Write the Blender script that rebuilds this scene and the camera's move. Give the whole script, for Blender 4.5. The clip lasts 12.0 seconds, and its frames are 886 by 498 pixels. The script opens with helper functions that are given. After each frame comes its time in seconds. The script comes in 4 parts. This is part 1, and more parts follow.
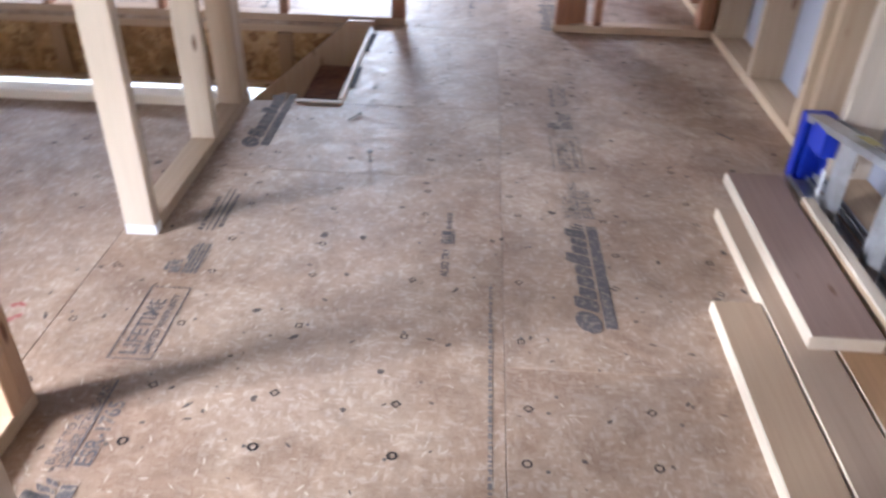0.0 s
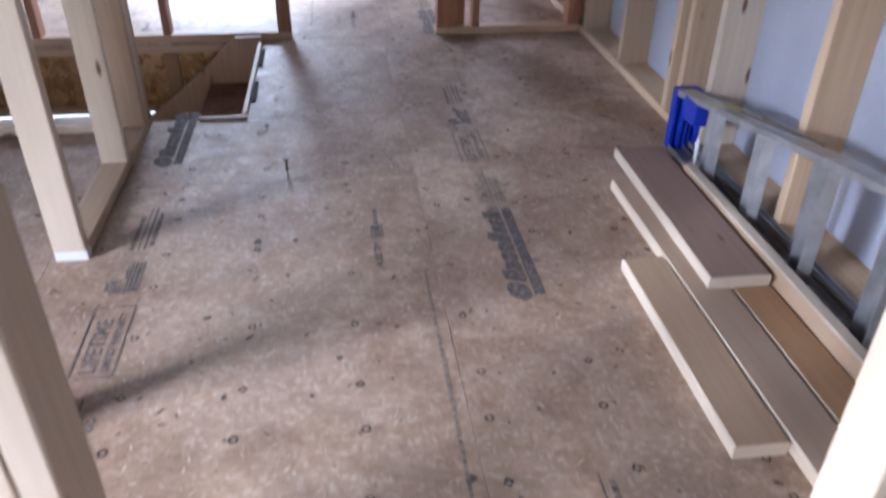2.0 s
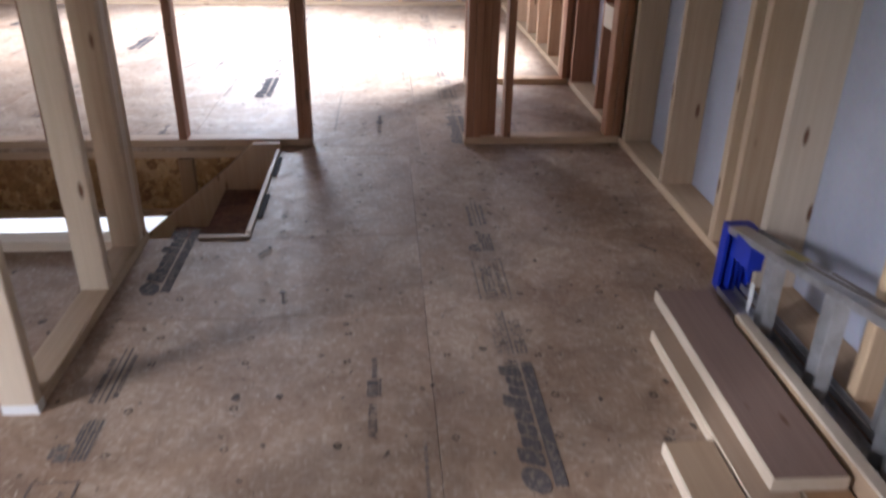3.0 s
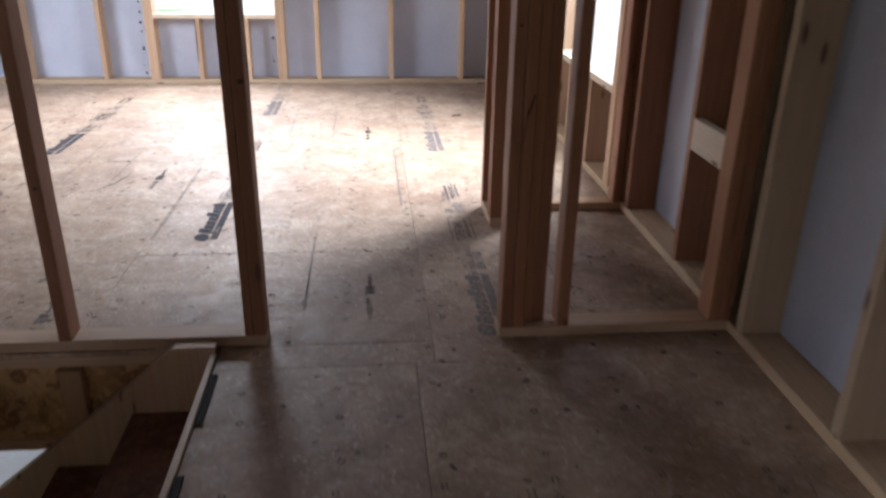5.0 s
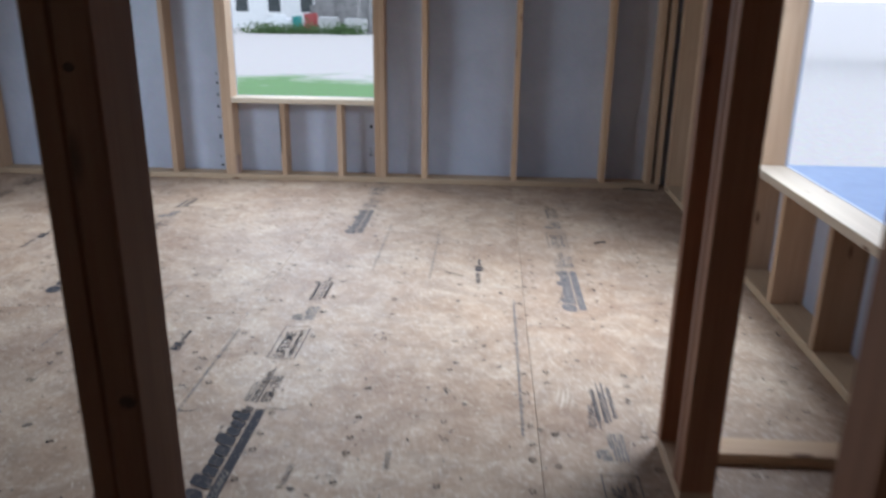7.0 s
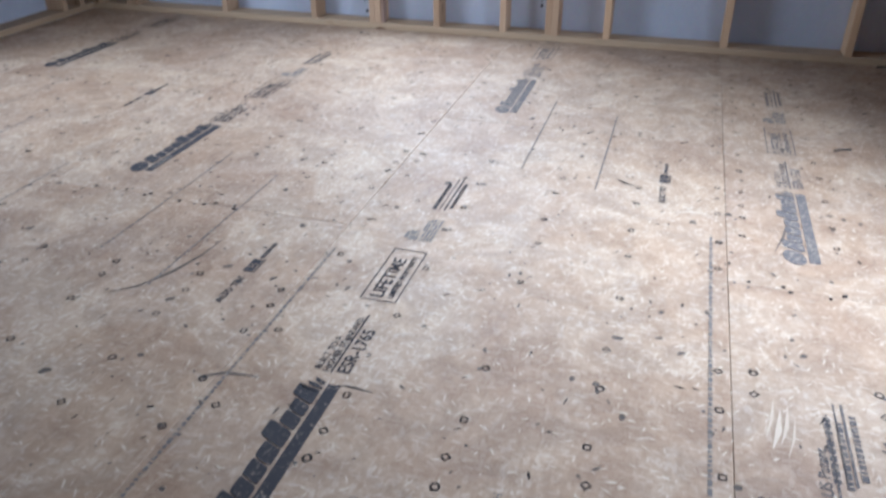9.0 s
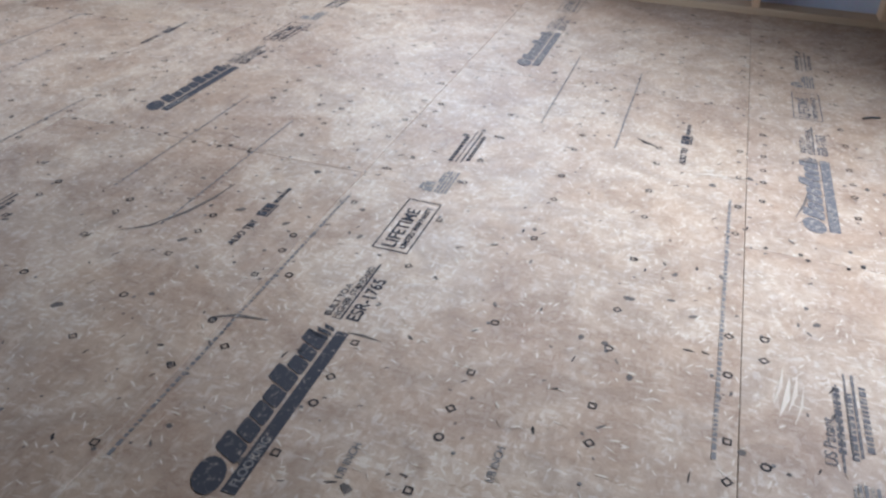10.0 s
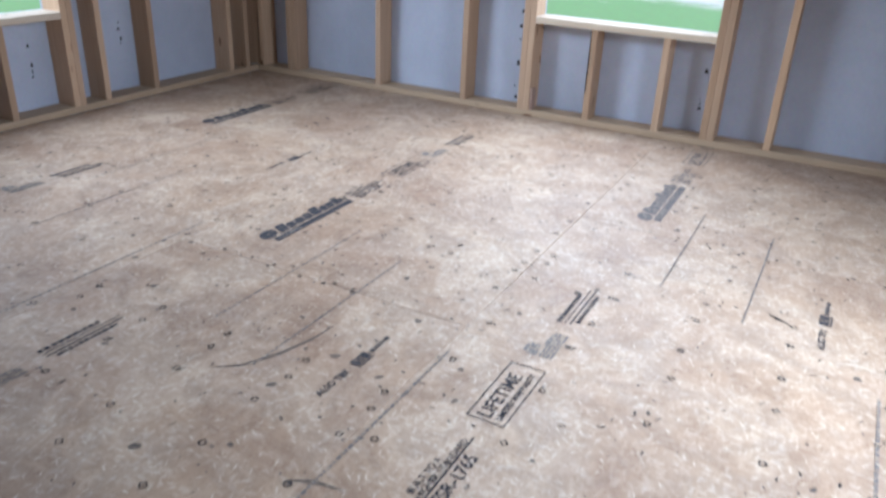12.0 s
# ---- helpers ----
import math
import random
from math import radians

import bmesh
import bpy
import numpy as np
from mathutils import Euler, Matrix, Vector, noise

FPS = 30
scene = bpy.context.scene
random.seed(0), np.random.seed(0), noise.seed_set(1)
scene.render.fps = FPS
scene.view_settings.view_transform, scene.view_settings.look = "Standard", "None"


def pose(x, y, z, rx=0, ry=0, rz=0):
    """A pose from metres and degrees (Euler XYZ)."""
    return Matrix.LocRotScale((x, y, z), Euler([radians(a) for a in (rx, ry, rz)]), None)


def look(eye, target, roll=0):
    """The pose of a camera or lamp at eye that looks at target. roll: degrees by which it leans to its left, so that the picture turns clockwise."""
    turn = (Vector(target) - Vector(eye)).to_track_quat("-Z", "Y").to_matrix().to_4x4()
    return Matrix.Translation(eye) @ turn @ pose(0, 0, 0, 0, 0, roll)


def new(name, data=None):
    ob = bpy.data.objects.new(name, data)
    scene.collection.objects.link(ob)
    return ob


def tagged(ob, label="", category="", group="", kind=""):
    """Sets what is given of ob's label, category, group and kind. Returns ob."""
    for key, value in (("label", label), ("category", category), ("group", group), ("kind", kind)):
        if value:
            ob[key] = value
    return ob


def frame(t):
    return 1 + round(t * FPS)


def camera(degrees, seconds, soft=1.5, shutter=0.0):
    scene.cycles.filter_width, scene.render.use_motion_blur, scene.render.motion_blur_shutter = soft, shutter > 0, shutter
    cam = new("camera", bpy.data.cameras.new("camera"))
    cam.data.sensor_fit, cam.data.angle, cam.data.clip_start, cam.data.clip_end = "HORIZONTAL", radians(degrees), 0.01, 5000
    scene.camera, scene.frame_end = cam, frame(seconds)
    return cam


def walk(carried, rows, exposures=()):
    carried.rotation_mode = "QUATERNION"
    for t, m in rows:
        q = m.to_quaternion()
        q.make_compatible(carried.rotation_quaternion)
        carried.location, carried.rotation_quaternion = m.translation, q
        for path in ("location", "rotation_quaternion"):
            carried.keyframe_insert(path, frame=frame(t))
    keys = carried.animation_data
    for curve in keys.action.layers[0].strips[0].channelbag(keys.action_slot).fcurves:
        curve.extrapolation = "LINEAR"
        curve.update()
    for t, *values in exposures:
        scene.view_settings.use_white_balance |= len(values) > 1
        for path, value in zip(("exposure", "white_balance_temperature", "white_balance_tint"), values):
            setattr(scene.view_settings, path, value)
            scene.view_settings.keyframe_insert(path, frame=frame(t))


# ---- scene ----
cam = camera(60.4, 12.0, soft=2.5, shutter=0.5)
PATH = [
    (0, (0.026, 0.032, 1.19), (-0.037, 1.706, 0.099), 1.7),
    (0.5, (-0.048, -0.092, 1.196), (0.089, 1.594, 0.128), -1.9),
    (1, (-0.124, -0.206, 1.163), (0.073, 1.345, -0.084), 1.6),
    (1.5, (-0.122, -0.208, 1.161), (0.108, 1.354, -0.067), 1.6),
    (2, (-0.114, -0.12, 1.219), (0.126, 1.555, 0.153), 0.8),
    (2.5, (-0.055, 0.03, 1.224), (0.084, 1.768, 0.245), -0.1),
    (3, (0.01, 0.248, 1.239), (0.157, 2.036, 0.356), 1.0),
    (3.5, (-0.001, 0.543, 1.255), (0.17, 2.368, 0.457), 0.7),
    (3.7, (0.007, 0.679, 1.225), (0.255, 2.498, 0.43), 0.6),
    (5.3, (-0.003, 2.004, 1.276), (0.125, 3.85, 0.517), 1.3),
    (5.5, (0.027, 2.187, 1.271), (0.07, 4.056, 0.561), 0.9),
    (6, (0.033, 2.56, 1.291), (-0.06, 4.457, 0.665), 2.2),
    (6.5, (-0.009, 2.925, 1.269), (0.0, 4.814, 0.611), 1.9),
    (7, (0.007, 3.261, 1.277), (-0.101, 5.155, 0.644), 0.7),
    (7.2, (-0.015, 3.389, 1.258), (-0.186, 5.298, 0.686), 1.3),
    (8.8, (-0.049, 4.138, 1.184), (-0.539, 5.839, 0.253), 0.4),
    (9, (-0.046, 4.146, 1.167), (-0.556, 5.801, 0.166), -0.2),
    (9.5, (-0.034, 4.143, 1.166), (-0.567, 5.756, 0.11), 0.2),
    (10, (-0.049, 4.158, 1.154), (-0.572, 5.741, 0.05), 1.7),
    (10.5, (-0.05, 4.168, 1.158), (-0.602, 5.74, 0.051), 1.9),
    (11, (-0.062, 4.202, 1.163), (-0.716, 5.759, 0.091), 1.5),
    (11.5, (-0.067, 4.246, 1.174), (-0.869, 5.799, 0.202), 1.3),
    (12, (-0.122, 4.323, 1.191), (-0.962, 5.931, 0.347), 2.5),
]
EXPOSURES = [(0.0, 4.9, 5600, 15), (0.5, 5.1, 5550, 15), (1.0, 4.45, 5500, 14), (1.5, 4.3, 5350, 14), (2.0, 4.45, 5350, 17), (2.5, 4.6, 5550, 15), (3.0, 3.85, 5950, 18), (3.5, 3.2, 5950, 18), (5.5, 2.75, 6200, 15), (6.0, 2.3, 5950, 13), (6.5, 2.38, 5650, 12), (7.0, 1.95, 5700, 10), (9.0, 2.2, 5450, 10), (10.5, 2.05, 5450, 10), (11.5, 2.15, 5450, 10), (12.0, 2.35, 5500, 10)]
walk(cam, [(t, look(eye, target, roll)) for t, eye, target, roll in PATH], EXPOSURES)

# ---- world and daylight ----
world = bpy.data.worlds.new("overcast_daylight")
scene.world = world
world.use_nodes = True
wn = world.node_tree.nodes
sky = wn.new("ShaderNodeTexSky")
sky.sky_type = "NISHITA"
sky.sun_disc = False
sky.sun_elevation, sky.sun_rotation = radians(52), radians(68)
sky.dust_density = 0.3
wn["Background"].inputs["Strength"].default_value = 0.10
cloud = wn.new("ShaderNodeHueSaturation")
cloud.inputs["Saturation"].default_value = 0.3
world.node_tree.links.new(sky.outputs["Color"], cloud.inputs["Color"])
world.node_tree.links.new(cloud.outputs["Color"], wn["Background"].inputs["Color"])
sun = new("sun", bpy.data.lights.new("sun", "SUN"))
sun.data.energy, sun.data.angle, sun.data.color = 0.10, radians(50), (1.0, 0.97, 0.93)
sun.matrix_world = look((8.5, 3.45, 11.8), (0, 0, 0))

# skylight coming in at the upper part of the window openings
def window_light(name, at, target, width, height, energy, spread, tone=(0.84, 0.93, 1.0)):
    lamp = new(name, bpy.data.lights.new(name, "AREA"))
    lamp.data.shape, lamp.data.size, lamp.data.size_y = "RECTANGLE", width, height
    lamp.data.spread, lamp.data.energy, lamp.data.color = radians(spread), energy, tone
    lamp.matrix_world = look(at, target)


window_light("entry_window_light", (-3.9, -0.52, 1.7), (-0.95, 0.42, 0.0), 1.05, 0.9, 3.3, 50, (0.97, 0.98, 1.0))
window_light("east_window_light", (1.28, 6.16, 1.68), (-0.35, 6.4, 0.0), 0.8, 0.65, 7.8, 98)
window_light("north_window_light", (-1.29, 8.60, 1.68), (-1.25, 7.1, 0.0), 0.85, 0.65, 4.4, 102)
window_light("west_window_light", (-3.95, 6.16, 1.68), (-2.1, 7.5, 0.15), 1.5, 0.65, 5.8, 102)

# ---- materials ----
def shader(name, rough=0.6, metal=0.0):
    m = bpy.data.materials.new(name)
    m.use_nodes = True
    n, l = m.node_tree.nodes, m.node_tree.links
    b = n["Principled BSDF"]
    b.inputs["Roughness"].default_value, b.inputs["Metallic"].default_value = rough, metal
    return m, n, l, b


def ramp(n, stops):
    r = n.new("ShaderNodeValToRGB")
    while len(r.color_ramp.elements) < len(stops):
        r.color_ramp.elements.new(0.5)
    for e, (p, c) in zip(r.color_ramp.elements, stops):
        e.position, e.color = p, (*c, 1)
    return r


def coords(n, l, scale=(1, 1, 1), shift=True):
    """Object coordinates, scaled, moved apart for every object."""
    tc, mp = n.new("ShaderNodeTexCoord"), n.new("ShaderNodeMapping")
    mp.inputs["Scale"].default_value = scale
    l.new(tc.outputs["Object"], mp.inputs["Vector"])
    if shift:
        info, mul = n.new("ShaderNodeObjectInfo"), n.new("ShaderNodeMath")
        mul.operation, mul.inputs[1].default_value = "MULTIPLY", 37.0
        l.new(info.outputs["Random"], mul.inputs[0])
        l.new(mul.outputs[0], mp.inputs["Location"])
    return mp.outputs["Vector"]


def noise_tex(n, l, vec, scale, detail=4.0, rough=0.55, dist=0.0):
    t = n.new("ShaderNodeTexNoise")
    t.inputs["Scale"].default_value, t.inputs["Detail"].default_value = scale, detail
    t.inputs["Roughness"].default_value, t.inputs["Distortion"].default_value = rough, dist
    if vec is not None:
        l.new(vec, t.inputs["Vector"])
    return t


def mixc(n, l, fac, a, b, mode="MIX"):
    x = n.new("ShaderNodeMix")
    x.data_type, x.blend_type = "RGBA", mode
    for sock, v in ((x.inputs[0], fac), (x.inputs[6], a), (x.inputs[7], b)):
        if isinstance(v, (int, float)):
            sock.default_value = v
        elif isinstance(v, tuple):
            sock.default_value = (*v, 1)
        else:
            l.new(v, sock)
    return x.outputs[2]


def bump(n, l, b, height, strength, distance=0.002):
    bp = n.new("ShaderNodeBump")
    bp.inputs["Strength"].default_value, bp.inputs["Distance"].default_value = strength, distance
    l.new(height, bp.inputs["Height"])
    l.new(bp.outputs["Normal"], b.inputs["Normal"])


def lumber(name, light, dark, knot=(0.16, 0.07, 0.03), vary=0.35):
    """Sawn softwood: grain along local z, knots, a tone of its own for every board."""
    m, n, l, b = shader(name, 0.62)
    fine = noise_tex(n, l, coords(n, l, (60, 60, 2.2)), 1.0, 5, 0.6, 0.6)
    wide = noise_tex(n, l, coords(n, l, (9, 9, 0.5)), 1.0, 3, 0.5, 1.2)
    grain = ramp(n, [(0.3, dark), (0.62, light)])
    l.new(fine.outputs["Fac"], grain.inputs["Fac"])
    tone = ramp(n, [(0.3, tuple(c * 0.82 for c in light)), (0.7, light)])
    l.new(wide.outputs["Fac"], tone.inputs["Fac"])
    col = mixc(n, l, 0.5, grain.outputs["Color"], tone.outputs["Color"])
    vor = n.new("ShaderNodeTexVoronoi")
    vor.inputs["Scale"].default_value = 1.0
    l.new(coords(n, l, (11, 11, 3.2)), vor.inputs["Vector"])
    kn = ramp(n, [(0.07, (1, 1, 1)), (0.13, (0, 0, 0))])
    l.new(vor.outputs["Distance"], kn.inputs["Fac"])
    col = mixc(n, l, kn.outputs["Color"], col, knot)
    info = n.new("ShaderNodeObjectInfo")
    own = ramp(n, [(0.0, (1 - vary, 1 - vary * 1.15, 1 - vary * 1.3)), (0.55, (0.95, 0.95, 0.95)), (1.0, (1.06, 1.02, 0.95))])
    l.new(info.outputs["Random"], own.inputs["Fac"])
    col = mixc(n, l, 1.0, col, own.outputs["Color"], "MULTIPLY")
    l.new(col, b.inputs["Base Color"])
    bump(n, l, b, fine.outputs["Fac"], 0.25)
    return m


def flakeboard(name, tones, rough, flake=26.0, dirt=0.35, shift=True, relief=0.25):
    """Pressed flakes of wood of two sizes, with scuffs and damp stains."""
    m, n, l, b = shader(name, rough)
    base = coords(n, l, (1, 1, 1), shift)
    warp = noise_tex(n, l, base, 11.0, 3)
    cols = []
    for sc, seed in (((flake * 1.9, flake * 0.75, flake), 0.0), ((flake * 0.8, flake * 2.3, flake), 4.0)):
        mp = n.new("ShaderNodeMapping")
        mp.inputs["Scale"].default_value, mp.inputs["Location"].default_value = sc, (seed, seed, seed)
        mp.inputs["Rotation"].default_value = (0, 0, 0.5 + seed)
        add = mixc(n, l, 0.012, base, warp.outputs["Color"], "ADD")
        l.new(add, mp.inputs["Vector"])
        v = n.new("ShaderNodeTexVoronoi")
        v.inputs["Scale"].default_value = 1.0
        l.new(mp.outputs["Vector"], v.inputs["Vector"])
        g = n.new("ShaderNodeSeparateColor")
        l.new(v.outputs["Color"], g.inputs["Color"])
        r = ramp(n, list(zip((0.0, 0.35, 0.7, 1.0), tones)))
        l.new(g.outputs["Red"], r.inputs["Fac"])
        cols.append((r.outputs["Color"], g.outputs["Green"]))
    pick = noise_tex(n, l, base, 35.0, 2)
    sel = ramp(n, [(0.45, (0, 0, 0)), (0.55, (1, 1, 1))])
    l.new(pick.outputs["Fac"], sel.inputs["Fac"])
    col = mixc(n, l, sel.outputs["Color"], cols[0][0], cols[1][0])
    grit = noise_tex(n, l, base, flake * 5, 4, 0.75)
    gritty = ramp(n, [(0.34, (0.84, 0.8, 0.77)), (0.5, (1, 1, 1))])
    l.new(grit.outputs["Fac"], gritty.inputs["Fac"])
    col = mixc(n, l, 1.0, col, gritty.outputs["Color"], "MULTIPLY")
    damp = noise_tex(n, l, base, 2.6, 5, 0.62, 1.1)
    wet = ramp(n, [(0.42, (0.80, 0.71, 0.64)), (0.55, (1, 1, 1)), (0.66, (1.0, 1.0, 1.02))])
    l.new(damp.outputs["Fac"], wet.inputs["Fac"])
    col = mixc(n, l, dirt * 2.4, col, wet.outputs["Color"], "MULTIPLY")
    smear = noise_tex(n, l, base, 4.5, 7, 0.68, 1.6)
    dirty = ramp(n, [(0.40, (1 - dirt * 0.8, 1 - dirt * 0.86, 1 - dirt * 0.86)), (0.56, (1, 1, 1))])
    l.new(smear.outputs["Fac"], dirty.inputs["Fac"])
    col = mixc(n, l, 1.0, col, dirty.outputs["Color"], "MULTIPLY")
    big = noise_tex(n, l, base, 1.7, 5, 0.6, 0.8)
    stain = ramp(n, [(0.32, (1 - dirt * 0.85, 1 - dirt * 1.05, 1 - dirt * 1.1)), (0.6, (1, 1, 1))])
    l.new(big.outputs["Fac"], stain.inputs["Fac"])
    col = mixc(n, l, 1.0, col, stain.outputs["Color"], "MULTIPLY")
    mid = noise_tex(n, l, base, 14.0, 6, 0.7)
    scuff = ramp(n, [(0.58, (0, 0, 0)), (0.75, (1, 1, 1))])
    l.new(mid.outputs["Fac"], scuff.inputs["Fac"])
    fade = n.new("ShaderNodeMath")
    fade.operation, fade.inputs[1].default_value = "MULTIPLY", 0.35
    l.new(scuff.outputs["Color"], fade.inputs[0])
    col = mixc(n, l, fade.outputs[0], col, tuple(min(1, c * 1.25) for c in tones[-1]))
    l.new(col, b.inputs["Base Color"])
    rr = ramp(n, [(0.3, (rough - 0.1,) * 3), (0.7, (rough + 0.15,) * 3)])
    l.new(mid.outputs["Fac"], rr.inputs["Fac"])
    l.new(rr.outputs["Color"], b.inputs["Roughness"])
    bump(n, l, b, cols[0][1], relief, 0.0012)
    return m


def coated(name, a, c, rough, metal=0.0, scale=6.0, relief=0.1):
    m, n, l, b = shader(name, rough, metal)
    v = coords(n, l)
    t = noise_tex(n, l, v, scale, 6, 0.65, 0.4)
    r = ramp(n, [(0.3, a), (0.7, c)])
    l.new(t.outputs["Fac"], r.inputs["Fac"])
    f = noise_tex(n, l, v, scale * 22, 3)
    l.new(mixc(n, l, 0.12, r.outputs["Color"], f.outputs["Color"], "OVERLAY"), b.inputs["Base Color"])
    bump(n, l, b, f.outputs["Fac"], relief, 0.001)
    return m


PINE = lumber("pine_lumber", (0.58, 0.40, 0.26), (0.42, 0.255, 0.145))
# reddish-brown wood, darkened so backlit studs carry their shade in the colour
BACKLIT_RUST = lumber("reddish_brown_backlit_lumber", (0.37, 0.165, 0.082), (0.23, 0.088, 0.04), vary=0.25)
STRAW = lumber("straw_coloured_lumber", (0.56, 0.415, 0.275), (0.43, 0.295, 0.18), vary=0.18)
PALE = lumber("pale_new_lumber", (0.68, 0.57, 0.44), (0.58, 0.46, 0.32), vary=0.12)
BROWN = lumber("brown_weathered_board", (0.36, 0.24, 0.19), (0.27, 0.17, 0.13), vary=0.1)
TAN = lumber("tan_board", (0.52, 0.37, 0.24), (0.42, 0.28, 0.17), vary=0.15)
DRAB = lumber("grey_brown_board", (0.43, 0.32, 0.235), (0.34, 0.24, 0.17), vary=0.1)
ORANGE = lumber("orange_board", (0.42, 0.25, 0.13), (0.32, 0.18, 0.085), vary=0.1)
SUBFLOOR = flakeboard("subfloor_flakeboard", [(0.42, 0.293, 0.197), (0.46, 0.332, 0.230), (0.49, 0.358, 0.251), (0.575, 0.458, 0.352)], 0.58, 62.0, 0.26)
WEB = flakeboard("rim_flakeboard", [(0.30, 0.15, 0.05), (0.48, 0.27, 0.10), (0.58, 0.36, 0.15), (0.68, 0.46, 0.22)], 0.6, 14.0, 0.3)
# tread tones are dark red-brown because the stairwell's shade is coloured in
TREAD = flakeboard("shaded_tread_board", [(0.20, 0.10, 0.07), (0.25, 0.13, 0.09), (0.28, 0.15, 0.11), (0.33, 0.19, 0.14)], 0.6, 26.0)
WRAP = coated("grey_blue_sheathing", (0.39, 0.41, 0.49), (0.47, 0.49, 0.57), 0.45, scale=2.5)
ALU = coated("scuffed_aluminium", (0.36, 0.35, 0.34), (0.60, 0.61, 0.63), 0.42, 0.8, 9.0)
BLUE = coated("blue_plastic", (0.012, 0.03, 0.36), (0.02, 0.05, 0.50), 0.35, scale=9.0)
BLACK = coated("black_rubber", (0.012, 0.012, 0.014), (0.03, 0.03, 0.03), 0.6)
YELLOW = coated("yellow_sticker", (0.40, 0.33, 0.12), (0.5, 0.42, 0.18), 0.5)
STEEL = coated("nail_steel", (0.10, 0.085, 0.075), (0.2, 0.17, 0.15), 0.6, 0.5)
WHITE = coated("white_plastic", (0.75, 0.75, 0.74), (0.82, 0.82, 0.8), 0.45)
CONCRETE = coated("concrete", (0.42, 0.41, 0.39), (0.55, 0.54, 0.51), 0.8, scale=1.5)
CEILING = flakeboard("darkened_ceiling_board", [(0.06, 0.035, 0.022), (0.075, 0.045, 0.028), (0.09, 0.055, 0.034), (0.11, 0.068, 0.044)], 0.75, 16.0)


def ink(name, dark, pale, cover):
    """Worn stamp ink, through which the board shows in flecks."""
    m, n, l, b = shader(name, 0.85)
    b.inputs["Specular IOR Level"].default_value = 0.15
    tc = n.new("ShaderNodeTexCoord")
    t = noise_tex(n, l, tc.outputs["Object"], 70.0, 4, 0.7)
    r = ramp(n, [(cover, dark), (cover + 0.1, pale)])
    l.new(t.outputs["Fac"], r.inputs["Fac"])
    l.new(r.outputs["Color"], b.inputs["Base Color"])
    return m


INK = ink("stamp_ink", (0.05, 0.046, 0.05), (0.25, 0.19, 0.15), 0.57)
FADED = ink("faded_stamp_ink", (0.125, 0.108, 0.105), (0.33, 0.26, 0.2), 0.52)
FAINT = ink("faint_stamp_ink", (0.17, 0.15, 0.14), (0.36, 0.28, 0.21), 0.5)
MARK = ink("mark_ink", (0.035, 0.03, 0.03), (0.15, 0.12, 0.10), 0.6)
SMUDGE = ink("smudged_dirt", (0.12, 0.095, 0.08), (0.24, 0.18, 0.14), 0.55)
RED = ink("red_marker", (0.36, 0.10, 0.09), (0.45, 0.28, 0.22), 0.5)


# ---- building tools ----
def mesh_of(name, bm, mat):
    me = bpy.data.meshes.new(name)
    bm.normal_update()
    bm.to_mesh(me)
    bm.free()
    if mat:
        me.materials.append(mat)
    return me


def part(name, bm, mat, parent=None, label="", m=None):
    ob = new(name, bm if isinstance(bm, bpy.types.Mesh) else mesh_of(name, bm, mat))
    if m is not None:
        ob.matrix_basis = m
    if parent:
        ob.parent = parent
    if label:
        ob["label"] = label
    return ob


def empty(name, at=(0, 0, 0)):
    ob = new(name)
    ob.empty_display_size = 0.1
    ob.location = at
    return ob


PRISMS = {}


def prism(w, h, length, mat, r=0.003):
    """A board along local z with eased edges."""
    key = (round(w, 4), round(h, 4), round(length, 4), mat.name, r)
    if key not in PRISMS:
        bm = bmesh.new()
        a, c = w / 2, h / 2
        ring = [(-a + r, -c), (a - r, -c), (a, -c + r), (a, c - r), (a - r, c), (-a + r, c), (-a, c - r), (-a, -c + r)]
        lo = [bm.verts.new((x, y, -length / 2)) for x, y in ring]
        hi = [bm.verts.new((x, y, length / 2)) for x, y in ring]
        for i in range(8):
            j = (i + 1) % 8
            bm.faces.new((lo[i], lo[j], hi[j], hi[i]))
        bm.faces.new(lo[::-1])
        bm.faces.new(hi)
        PRISMS[key] = mesh_of("board", bm, mat)
    return PRISMS[key]


TURNS = {"z": Matrix.Identity(4), "y": Matrix(((1, 0, 0, 0), (0, 0, 1, 0), (0, -1, 0, 0), (0, 0, 0, 1))), "x": Matrix(((0, 0, 1, 0), (1, 0, 0, 0), (0, 1, 0, 0), (0, 0, 0, 1)))}


def board(name, lo, hi, axis, mat, parent=None, label="", r=0.003, tilt=None):
    """A board that fills the box lo..hi, its grain along axis."""
    d = [b - a for a, b in zip(lo, hi)]
    size = {"z": (d[0], d[1], d[2]), "y": (d[0], d[2], d[1]), "x": (d[1], d[2], d[0])}[axis]
    mid = Vector([(a + b) / 2 for a, b in zip(lo, hi)])
    off = Vector(parent.location) if parent else Vector((0, 0, 0))
    m = Matrix.Translation(mid - off) @ (tilt or Matrix.Identity(4)) @ TURNS[axis]
    return part(name, prism(*size, mat, r), None, parent, label, m)


def box(bm, lo, hi):
    v = [bm.verts.new((x, y, z)) for z in (lo[2], hi[2]) for y in (lo[1], hi[1]) for x in (lo[0], hi[0])]
    for f in ((0, 2, 3, 1), (4, 5, 7, 6), (0, 1, 5, 4), (2, 6, 7, 3), (0, 4, 6, 2), (1, 3, 7, 5)):
        bm.faces.new([v[i] for i in f])


def boxes(*pairs):
    bm = bmesh.new()
    for lo, hi in pairs:
        box(bm, lo, hi)
    return bm


